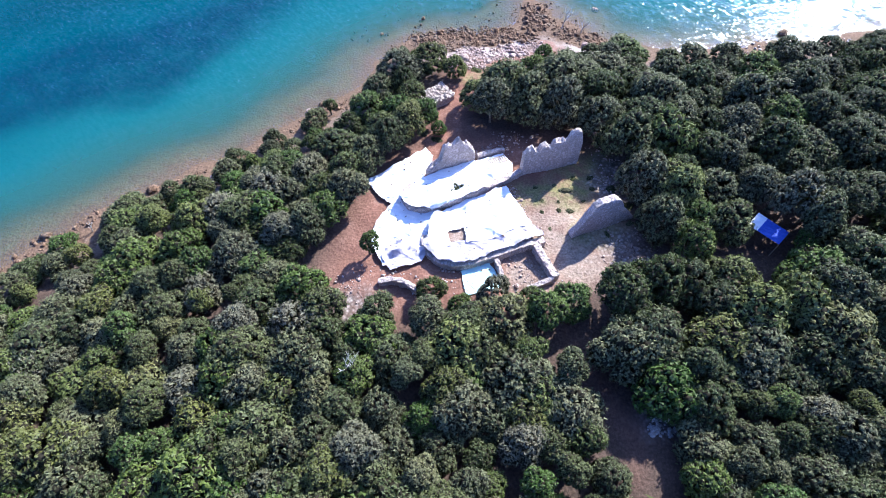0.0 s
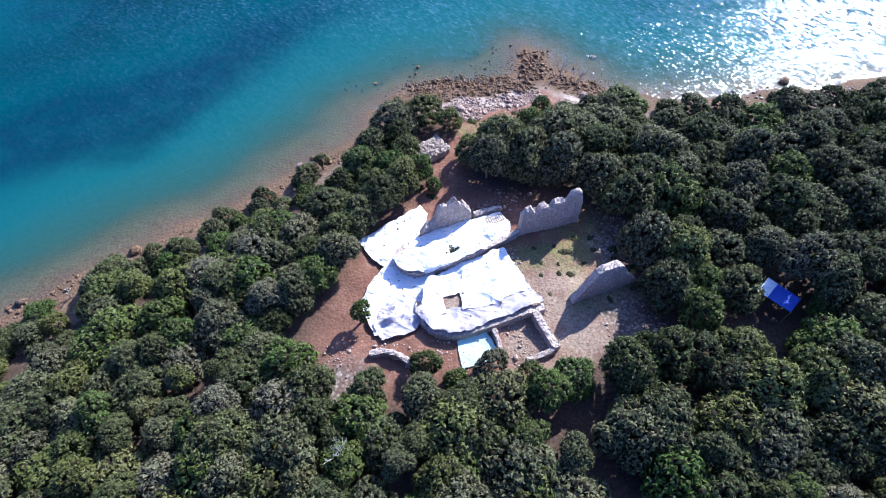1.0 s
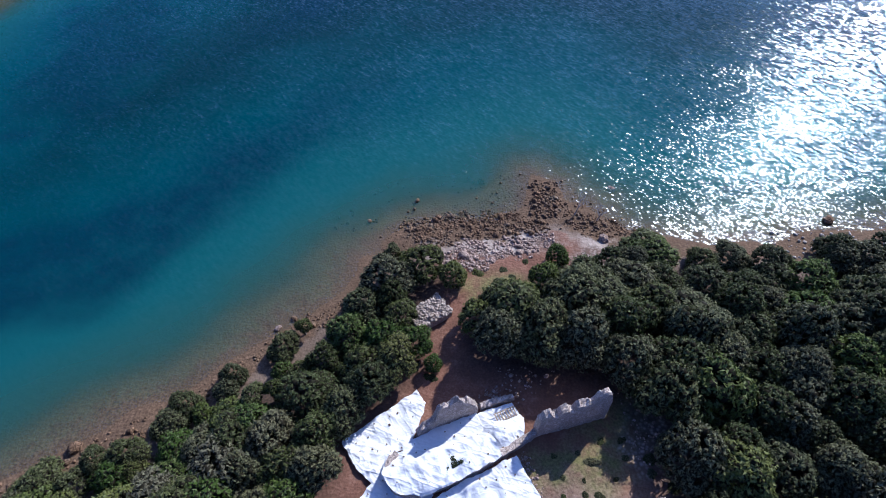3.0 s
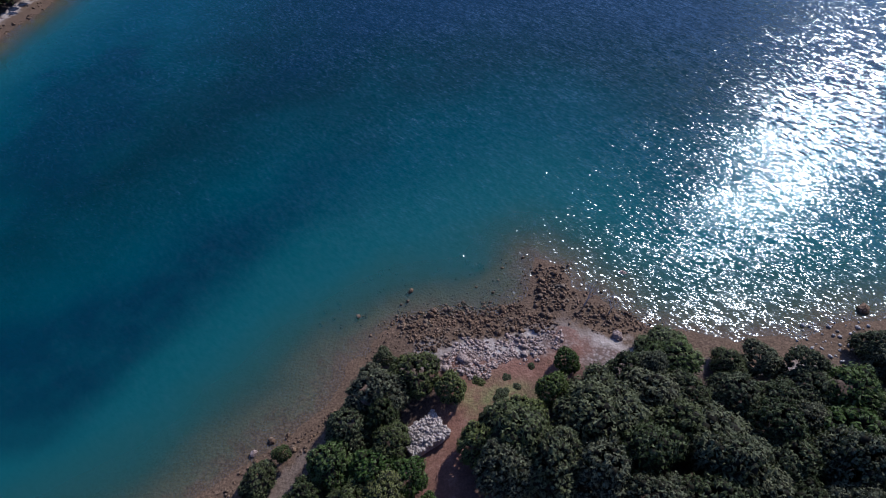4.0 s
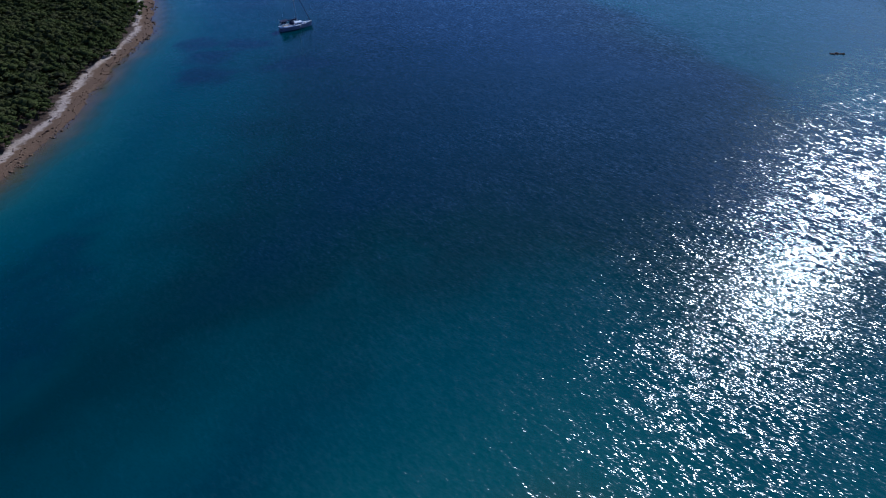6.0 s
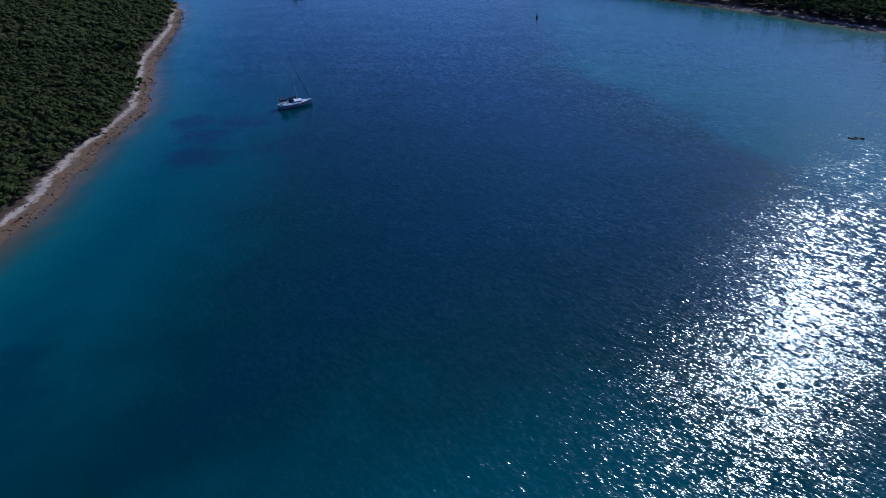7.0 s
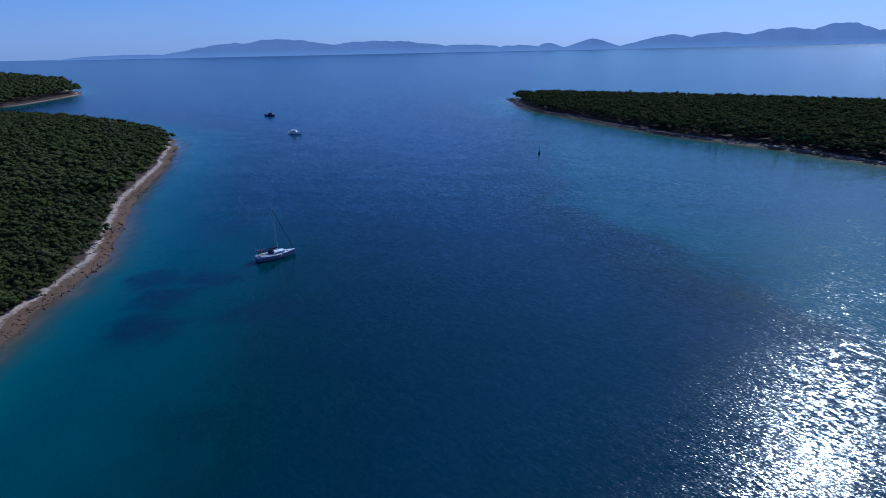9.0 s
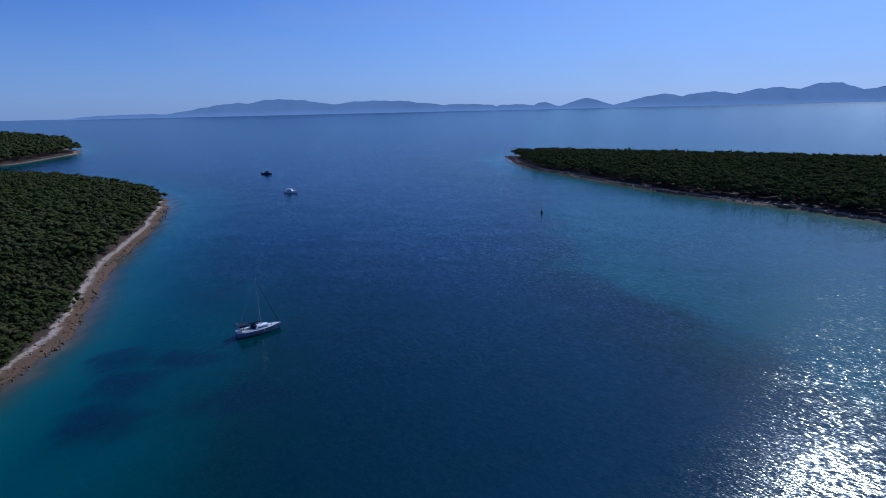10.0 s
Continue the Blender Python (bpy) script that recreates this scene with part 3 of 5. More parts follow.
def crown_arrays(seed, clumps, leaves, leaf, flat=0.62, lobes=5, clump=0.2):
    """A crown about 1 wide in radius: lobes set with clumps, each a ragged ball of leaves; its foot is at z = 0."""
    rng = np.random.default_rng(seed)
    turn = rng.uniform(0, 6.28) + np.arange(lobes) * 6.28 / lobes + rng.uniform(-0.3, 0.3, lobes)
    reach = rng.uniform(0.42, 0.66, lobes)
    lobe_at = np.concatenate([[[0, 0, 0.15]], np.stack([reach * np.cos(turn), reach * np.sin(turn), rng.uniform(-0.3, 0.12, lobes)], 1)])
    lobe_r = np.concatenate([[0.66], rng.uniform(0.36, 0.56, lobes)])
    # spread the clumps evenly: of many chances each time take the one farthest from the rest
    pick = rng.integers(0, len(lobe_at), clumps * 14)
    way = unit(rng, clumps * 14)
    way[:, 2] = np.where(way[:, 2] < -0.35, -way[:, 2], way[:, 2])
    at = lobe_at[pick] + way * lobe_r[pick, None]
    buried = np.zeros(len(at), bool)
    for c, r in zip(lobe_at, lobe_r):
        buried |= np.linalg.norm(at - c, axis=1) < r * 0.9
    at, way = at[~buried], way[~buried]
    chosen, far = [0], np.linalg.norm(at - at[0], axis=1)
    while len(chosen) < min(clumps, len(at)):
        k = int(np.argmax(far * rng.uniform(0.75, 1.0, len(far))))
        chosen.append(k)
        far = np.minimum(far, np.linalg.norm(at - at[k], axis=1))
    at, way = at[chosen], way[chosen]
    n = len(at)
    size = clump * rng.uniform(0.6, 1.4, n)
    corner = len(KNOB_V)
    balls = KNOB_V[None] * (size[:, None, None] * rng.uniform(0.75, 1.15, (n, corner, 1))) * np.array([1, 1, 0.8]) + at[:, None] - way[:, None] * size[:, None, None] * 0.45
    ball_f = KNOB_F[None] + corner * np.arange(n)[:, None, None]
    # sprays of leaves: pointed blades that spread from the clump, most of them outwards and up
    centre = np.repeat(at - way * size[:, None] * 0.3, leaves, 0)
    out = np.repeat(way, leaves, 0)
    d = unit(rng, n * leaves)
    flip = (d * out).sum(1) < -0.1
    d[flip] *= -1
    centre = centre + d * np.repeat(size, leaves)[:, None] * rng.uniform(0.45, 1.15, (n * leaves, 1))
    nrm = 1.1 * d + 0.55 * unit(rng, n * leaves) + np.array([0, 0, 0.3])
    nrm /= np.linalg.norm(nrm, axis=1, keepdims=True)
    tip = d + 0.9 * unit(rng, n * leaves) + np.array([0, 0, 0.3])
    tip -= nrm * (tip * nrm).sum(1)[:, None]
    tip /= np.linalg.norm(tip, axis=1, keepdims=True) + 1e-6
    side = np.cross(nrm, tip)
    s = leaf * rng.uniform(0.6, 1.5, (n * leaves, 1))
    blade = np.stack([centre - tip * s * 0.5 - side * s * 0.62, centre - tip * s * 0.5 + side * s * 0.62, centre + tip * s * 1.7], 1)
    leaf_f = corner * n + 3 * np.arange(n * leaves)[:, None] + np.array([[0, 1, 2]])
    v = np.concatenate([balls.reshape(-1, 3), blade.reshape(-1, 3)])
    v[:, 2] = (v[:, 2] + 0.35) * flat / 0.62 * 0.9
    core_shade = np.repeat([1.0, 0.0], [corner * n, 3 * n * leaves]).astype(np.float32)
    return v.astype(np.float32), np.concatenate([ball_f.reshape(-1, 3), leaf_f]).astype(np.int32), core_shade


def trunk_mesh(seed, height):
    """A leaning stem that forks into limbs."""
    rng = random.Random(seed)
    bm = bmesh.new()
    foot, knee = Vector((0, 0, -0.25)), Vector((rng.uniform(-0.2, 0.2), rng.uniform(-0.2, 0.2), height * 0.4))
    rod(bm, foot, knee, 0.16, 0.12, 7)
    for k in range(4):
        a = k * 1.57 + rng.uniform(-0.5, 0.5)
        elbow = knee + Vector((math.cos(a) * 0.45, math.sin(a) * 0.45, height * 0.28))
        rod(bm, knee, elbow, 0.10, 0.065, 6)
        rod(bm, elbow, elbow + Vector((math.cos(a) * 0.6, math.sin(a) * 0.6, height * 0.3)), 0.06, 0.025, 5)
    me = bpy.data.meshes.new("trunk")
    bm.to_mesh(me)
    bm.free()
    me.materials.append(BARK)
    return me


NEAR_KINDS = [(LEAF, crown_arrays(11, 90, 31, 0.044)), (LEAF, crown_arrays(12, 100, 28, 0.042, 0.7, 6, 0.17)), (LEAF, crown_arrays(13, 88, 31, 0.046, 0.55, 4)),
              (LEAF_FRESH, crown_arrays(14, 80, 34, 0.050, 0.66, 5, 0.19)), (LEAF, crown_arrays(15, 100, 28, 0.042, 0.78, 5, 0.17)), (LEAF_FRESH, crown_arrays(16, 76, 36, 0.050, 0.8, 4, 0.19)),
              (LEAF_DARK, crown_arrays(17, 120, 28, 0.038, 0.72, 7, 0.16)), (LEAF_DARK, crown_arrays(18, 120, 28, 0.038, 0.62, 8, 0.16))]
CROWNS = []
for leaf_mat, (cv, cf, inner_shade) in NEAR_KINDS:
    crown_me = mesh_from("crown", cv, cf, False, {"core_shade": inner_shade})
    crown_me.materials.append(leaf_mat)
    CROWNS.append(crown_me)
TRUNKS = [trunk_mesh(21, 3.2), trunk_mesh(22, 3.2), trunk_mesh(23, 3.2)]
LABELS = ["dark evergreen oak with a dense rounded crown", "grey-green evergreen oak with a clumped crown", "low spreading evergreen oak in the wood",
          "bright green bushy tree with a loose crown", "tall domed evergreen oak in the wood", "fresh green young tree with an upright crown", "very dark green maquis tree with a dense crown", "dark olive-green maquis tree with a broad crown"]


def plant(kind, x, y, radius, top, turn, label="", category="tree", group="trees of the wood"):
    """A tree whose crown has that radius and whose top is that high above its foot."""
    z = height_at(x, y)
    tree = empty("tree" if category == "tree" else "shrub", pose(x, y, z), label or LABELS[kind], category, group)
    v = NEAR_KINDS[kind][1][0]
    deep = float(v[:, 2].max())
    zs = min(radius * 1.25, top * 0.8 / deep)
    lift = top - deep * zs
    trunk = solid("trunk", TRUNKS[(kind + int(turn)) % 3], BARK, tree)
    trunk.scale = (1, 1, max(0.25, (lift + zs * 0.45) / 3.0))
    trunk.rotation_euler = (0, 0, radians(turn * 2))
    crown = solid("crown", CROWNS[kind], None, tree)
    crown.location, crown.rotation_euler, crown.scale = (0, 0, lift), (0, 0, radians(turn)), (radius, radius * (0.9 + 0.2 * ((turn * 7) % 1)), zs)
    return tree


class Wood:
    """Trees joined into one object, where they stand too thick to count."""

    def __init__(self):
        self.v, self.f, self.t, self.w, self.count = [], [], [], [], 0

    def add(self, arrays, x, y, z, radius, zs, turn, tint, bare=1.0):
        v, f, inner_shade = arrays
        c, s = math.cos(turn), math.sin(turn)
        w = np.empty_like(v)
        w[:, 0] = (v[:, 0] * c - v[:, 1] * s) * radius + x
        w[:, 1] = (v[:, 0] * s + v[:, 1] * c) * radius + y
        w[:, 2] = v[:, 2] * zs + z
        self.v.append(w)
        self.f.append(f + self.count)
        self.t.append(np.full(len(v), tint, np.float32))
        # bare scales the shade painted on the cores
        self.w.append(inner_shade * bare)
        self.count += len(v)

    def finish(self, name, material, label):
        ob = solid(name, mesh_from(name, np.concatenate(self.v), np.concatenate(self.f), False, {"tint": np.concatenate(self.t), "core_shade": np.concatenate(self.w)}), material)
        tagged(ob, label, "woodland", kind="stuff")


def scatter(rng, x0, x1, y0, y1, gap, allowed, taken=()):
    """Points at least about gap apart (a jittered lattice), where allowed."""
    pts = []
    ny, nx = int((y1 - y0) / (gap * 0.87)), int((x1 - x0) / gap)
    xs, ys = [], []
    for j in range(ny):
        for i in range(nx):
            xs.append(x0 + (i + 0.5 * (j % 2)) * gap + rng.uniform(-0.32, 0.32) * gap)
            ys.append(y0 + j * gap * 0.87 + rng.uniform(-0.32, 0.32) * gap)
    xs, ys = np.array(xs), np.array(ys)
    ok = allowed(xs, ys)
    for px, py in zip(xs[ok], ys[ok]):
        if all((px - tx) ** 2 + (py - ty) ** 2 > (0.75 * tr) ** 2 for tx, ty, tr in taken):
            pts.append((float(px), float(py)))
    return pts


# trees that stand out: kind, x, y, crown radius, height, turn
MARKED = [(0, -9.9, 44.0, 2.3, 6.0, 10), (3, -42.2, 39.0, 1.7, 2.2, 52), (5, -27.6, 36.8, 2.3, 5.2, 27), (5, -7.0, 36.6, 1.1, 4.0, 40), (0, -5.8, 28.2, 2.1, 4.2, 70), (3, -13.6, 31.0, 2.6, 5.0, 15),
          (7, -4.6, 66.6, 3.2, 5.4, 5), (4, -0.4, 68.6, 2.9, 5.0, 25), (6, -7.2, 62.8, 2.7, 4.8, 45), (4, -3.8, 64.2, 2.0, 4.6, 66), (3, -4.2, 58.0, 2.6, 4.8, 33), (3, -8.4, 59.2, 2.4, 4.6, 64), (3, 3.4, 67.0, 1.7, 3.8, 80),
          (3, 10.6, 63.2, 2.2, 4.2, 17), (3, 14.2, 66.0, 2.0, 4.2, 57),
          (3, 5.9, 60.4, 2.2, 4.4, 12), (0, 7.4, 63.6, 1.5, 2.6, 55), (1, 22.4, 69.0, 2.2, 4.4, 48), (3, 16.4, 70.2, 1.5, 3.2, 90),
          (3, 13.6, 28.6, 2.1, 4.6, 31), (1, 9.4, 29.6, 1.4, 3.2, 76), (1, 6.0, 30.6, 1.7, 3.6, 66), (1, -0.2, 31.2, 1.5, 3.2, 18), (5, 2.4, 29.4, 1.2, 2.4, 19),
          (4, 22.3, 30.4, 3.0, 7.0, 28), (4, 23.6, 50.4, 3.4, 7.4, 37), (6, 24.2, 44.2, 3.2, 7.2, 59), (7, 20.6, 53.6, 3.0, 6.8, 29), (6, 24.8, 38.4, 2.8, 6.4, 47), (1, 12.0, 57.6, 3.2, 7.6, 81), (6, 16.4, 56.6, 3.4, 7.8, 22), (7, 7.6, 57.0, 2.7, 7.0, 14), (2, 21.0, 58.4, 3.2, 7.4, 42),
          (1, -12.5, 44.5, 2.4, 5.0, 13), (0, -10.2, 47.5, 2.4, 5.4, 53), (1, -8.0, 50.1, 2.4, 5.6, 73), (4, -5.4, 52.4, 2.4, 6.0, 21), (0, -3.0, 55.0, 2.3, 5.8, 83), (3, -0.9, 57.6, 1.8, 4.4, 43), (3, 0.9, 55.4, 1.0, 2.2, 71),
          (5, 39.6, 35.6, 1.1, 4.0, 61), (4, 32.0, 38.0, 3.0, 6.0, 24), (4, 39.4, 40.2, 3.0, 8.4, 35), (0, 41.4, 38.0, 2.6, 7.4, 63), (2, 36.6, 42.8, 2.6, 6.0, 11)]
for kind, mx, my, mr, mh, turn in MARKED:
    plant(kind, mx, my, mr, mh, turn)

rng = np.random.default_rng(5)


def own_wood(x, y):
    d = distance_to(OWN_COAST, x, y) + 0.8 * wobble(x, y, 11, 2.5)
    clear = np.maximum.reduce([distance_to(YARD, x, y), distance_to(TRACK, x, y), distance_to(SHELTER_GAP, x, y)])
    return (d > 2.8) & (np.abs(x) < 33 + 0.62 * y) & (y > 5) & (clear < -0.9) & ~((x > 43) & (x < 50) & (y > 66))


taken = [(m[1], m[2], m[3] + 1.2) for m in MARKED]


def tall_stand(x, y):
    """The old stand of large trees east and north of the ruin."""
    return (x > 8 + 0.5 * np.maximum(40 - y, 0)) & (y > 22)


spots = scatter(rng, -56, 78, -2, 80, 3.3, lambda x, y: own_wood(x, y) & ~tall_stand(x, y), taken)
spots += scatter(rng, 6, 82, 20, 80, 4.3, lambda x, y: own_wood(x, y) & tall_stand(x, y), taken)
rest, rest_fresh, rest_dark = Wood(), Wood(), Wood()
planted = 0
for px, py in spots:
    kind = int(rng.choice(6, p=(0.22, 0.20, 0.15, 0.18, 0.13, 0.12)))
    if rng.uniform() < np.clip((px - 20) / 16, 0.08, 0.75):
        kind = int(rng.integers(6, 8))
    big = float(wobble(np.array(px), np.array(py), 17, 4.4))
    edge = float(distance_to(OWN_COAST, np.array(px), np.array(py)))
    radius = (2.2 + 0.4 * big + rng.uniform(-0.8, 0.9)) * (0.75 if edge < 9 else 1.0)
    top = (4.6 + 1.0 * big + rng.uniform(-1.1, 1.1)) * min(1.0, 0.45 + edge / 24)
    if tall_stand(px, py):
        radius, top = (2.95 + 0.4 * big + rng.uniform(-0.7, 0.8)) * (0.8 if edge < 9 else 1.0), (6.2 + 0.7 * big + rng.uniform(-1.3, 1.2)) * min(1.0, 0.4 + edge / 22)
    turn = rng.uniform(0, 360)
    if planted < 262 and -30 < px < 40 and 9 < py < 74:
        plant(kind, px, py, radius, top, turn)
        planted += 1
    else:
        z = height_at(px, py)
        v = NEAR_KINDS[kind][1][0]
        deep = float(v[:, 2].max())
        zs = min(radius * 1.25, top * 0.8 / deep)
        (rest_fresh if kind in (3, 5) else rest_dark if kind > 5 else rest).add(NEAR_KINDS[kind][1], px, py, z + top - deep * zs, radius, zs, radians(turn), rng.uniform())
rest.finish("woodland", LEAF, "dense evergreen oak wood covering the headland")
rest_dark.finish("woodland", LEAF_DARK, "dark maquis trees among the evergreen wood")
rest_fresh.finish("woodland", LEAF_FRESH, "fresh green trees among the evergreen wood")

# woods across the water
MID_CROWNS = [crown_arrays(31, 12, 17, 0.088, 0.62, 5, 0.32), crown_arrays(32, 13, 16, 0.088, 0.7, 6, 0.30), crown_arrays(33, 11, 18, 0.088, 0.55, 4, 0.32)]
FAR_CROWNS = [crown_arrays(41, 5, 6, 0.19, 0.55, 3, 0.5), crown_arrays(42, 5, 6, 0.19, 0.6, 3, 0.46), crown_arrays(43, 4, 7, 0.19, 0.5, 2, 0.52)]


def far_wood(name, coast, area, gap, kinds, size, margin, label, seed, keep=None, lift=0.0):
    w, r = Wood(), np.random.default_rng(seed)

    def allowed(x, y):
        ok = distance_to(coast, x, y) + 2.0 * wobble(x, y, 16, 3.3) > margin
        return ok & keep(x, y) if keep else ok
    pts = scatter(r, *area, gap, allowed)
    zs_all = ground_height(np.array([p[0] for p in pts]), np.array([p[1] for p in pts]))
    for (px, py), z in zip(pts, zs_all):
        s = size * r.uniform(0.75, 1.35)
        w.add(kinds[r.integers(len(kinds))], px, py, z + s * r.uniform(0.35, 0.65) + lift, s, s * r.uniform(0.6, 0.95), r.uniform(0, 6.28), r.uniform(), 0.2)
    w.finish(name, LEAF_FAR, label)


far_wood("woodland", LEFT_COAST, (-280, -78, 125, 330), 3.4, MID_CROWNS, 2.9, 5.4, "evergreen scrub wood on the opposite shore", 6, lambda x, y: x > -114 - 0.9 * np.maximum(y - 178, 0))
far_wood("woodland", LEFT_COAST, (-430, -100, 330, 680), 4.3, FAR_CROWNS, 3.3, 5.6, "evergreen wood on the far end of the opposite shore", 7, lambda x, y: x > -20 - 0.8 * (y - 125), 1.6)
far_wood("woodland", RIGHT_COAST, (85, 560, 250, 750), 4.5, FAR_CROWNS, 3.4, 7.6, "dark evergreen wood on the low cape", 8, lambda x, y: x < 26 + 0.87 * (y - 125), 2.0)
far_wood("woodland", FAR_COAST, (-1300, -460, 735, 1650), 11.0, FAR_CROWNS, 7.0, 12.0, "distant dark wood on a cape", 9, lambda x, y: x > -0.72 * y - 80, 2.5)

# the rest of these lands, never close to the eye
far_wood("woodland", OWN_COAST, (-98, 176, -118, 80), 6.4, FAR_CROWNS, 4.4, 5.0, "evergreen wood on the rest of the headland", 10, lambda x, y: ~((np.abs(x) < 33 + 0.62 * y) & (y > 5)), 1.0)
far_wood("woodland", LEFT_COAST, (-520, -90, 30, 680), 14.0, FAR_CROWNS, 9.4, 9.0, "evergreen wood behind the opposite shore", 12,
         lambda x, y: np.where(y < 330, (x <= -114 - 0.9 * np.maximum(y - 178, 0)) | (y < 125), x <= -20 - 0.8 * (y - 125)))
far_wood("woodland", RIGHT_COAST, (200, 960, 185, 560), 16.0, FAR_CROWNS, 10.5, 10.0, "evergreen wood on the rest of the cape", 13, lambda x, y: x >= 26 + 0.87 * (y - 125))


def dead_tree(x, y, height, seed, label):
    """A bare bleached trunk with forking branches."""
    r = random.Random(seed)
    bm = bmesh.new()

    def limb(a, way, length, thick, level):
        b = a + way * length
        rod(bm, a, b, thick, thick * 0.65, 6)
        if level:
            for _ in range(3):
                turn = Vector((r.uniform(-0.8, 0.8), r.uniform(-0.8, 0.8), r.uniform(-0.1, 0.5)))
                limb(b, (way + turn).normalized(), length * r.uniform(0.55, 0.8), thick * 0.6, level - 1)
    limb(Vector((0, 0, -0.2)), Vector((0.2, 0.1, 1)).normalized(), height * 0.42, 0.09, 3)
    ob = part("dead_tree", bm, BARK_PALE)
    ob.location = (x, y, height_at(x, y))
    return tagged(ob, label, "dead tree", "dead trees")


BARK_PALE = plain("bleached_wood", (0.42, 0.38, 0.33), 0.85, 0, 0.3, 4.0, 0.01)
dead_tree(20.4, 79.2, 3.4, 5, "bare grey dead tree on the rocky shore")
dead_tree(23.2, 78.0, 2.6, 8, "bare grey dead bush on the rocky shore")
dead_tree(-40.2, 41.6, 1.6, 17, "bleached driftwood branches on the brown beach")
dead_tree(-8.6, 21.2, 5.6, 11, "bleached dead branches above the oak crowns")
dead_tree(30.0, 24.2, 4.6, 14, "bare reddish dead tree among green crowns")


# ---- the ruined church under its ground sheets ----
RU, RV, RO = Vector((0.935, 0.354)), Vector((-0.354, 0.935)), Vector((5.0, 41.0))


def site(u, v):
    """Plan of the ruin: u along the nave, v across it."""
    p = RO + RU * u + RV * v
    return p.x, p.y


def site_arrays(u, v):
    return RO.x + RU.x * u + RV.x * v, RO.y + RU.y * u + RV.y * v


def resample(pts, step):
    """Points along a line at about that step, with the fraction of the way of each."""
    out, length = [], [0.0]
    for a, b in zip(pts, pts[1:]):
        length.append(length[-1] + (Vector(b) - Vector(a)).length)
    n = max(2, int(length[-1] / step))
    for k in range(n + 1):
        s = length[-1] * k / n
        j = min(len(pts) - 2, max(i for i, q in enumerate(length) if q <= s + 1e-6))
        f = (s - length[j]) / max(1e-6, length[j + 1] - length[j])
        out.append((Vector(pts[j]).lerp(Vector(pts[j + 1]), min(f, 1)), s / length[-1]))
    return out


def rough_wall(name, pts, thick, tops, label, jag=0.12, material=None, parent=None, category="wall", step=0.22):
    """A broken rubble wall along pts in the ruin's plan; tops: (fraction of the way, height above the ground)."""
    stations = resample(pts, step)
    bm = bmesh.new()
    rings = []
    fr, hs = [t[0] for t in tops], [t[1] for t in tops]
    for k, (p, f) in enumerate(stations):
        a, b = stations[max(0, k - 1)][0], stations[min(len(stations) - 1, k + 1)][0]
        side = Vector((-(b - a).y, (b - a).x)).normalized() * thick / 2
        x, y = site(p.x, p.y)
        g = height_at(x, y) - 0.25
        h = float(np.interp(f, fr, hs)) + 0.25
        rows = 16
        ring = []
        for s, order in ((-1, range(rows + 1)), (1, range(rows, -1, -1))):
            for j in order:
                q = p + side * s * (1 - 0.10 * j / rows)
                wx, wy = site(q.x, q.y)
                z = g + h * j / rows
                w = noise.noise_vector(Vector((wx * 1.9, wy * 1.9, z * 1.9))) * 0.10 + noise.noise_vector(Vector((wx * 5, wy * 5, z * 5))) * 0.05
                top = jag * (noise.noise(Vector((wx * 1.3, wy * 1.3, 4.0))) + 0.7 * noise.noise(Vector((wx * 4.0, wy * 4.0, 9.0)))) * (j / rows) ** 2
                ring.append(bm.verts.new((wx + w.x, wy + w.y, z + w.z * 0.6 * (j > 0) + top * 2)))
            if s == -1:
                for c in (-0.4, 0.0, 0.4):
                    q = p + side * c
                    wx, wy = site(q.x, q.y)
                    top = jag * (noise.noise(Vector((wx * 1.3, wy * 1.3, 4.0))) + 0.7 * noise.noise(Vector((wx * 4.0, wy * 4.0, 9.0)))) * 2
                    ring.append(bm.verts.new((wx, wy, g + h + top + 0.05)))
        rings.append(ring)
    for r0, r1 in zip(rings, rings[1:]):
        for a, b, c, d in zip(r0, r0[1:], r1[1:], r1):
            bm.faces.new((a, b, c, d))
    for ring in (rings[0], rings[-1]):
        bm.faces.new(ring)
    bmesh.ops.triangulate(bm, faces=[f for f in bm.faces if len(f.verts) > 4])
    bmesh.ops.recalc_face_normals(bm, faces=bm.faces)
    ob = part(name, bm, material or STONE, parent)
    if not parent:
        tagged(ob, label, category, "walls of the ruined church")
    return ob


SHEETS = []


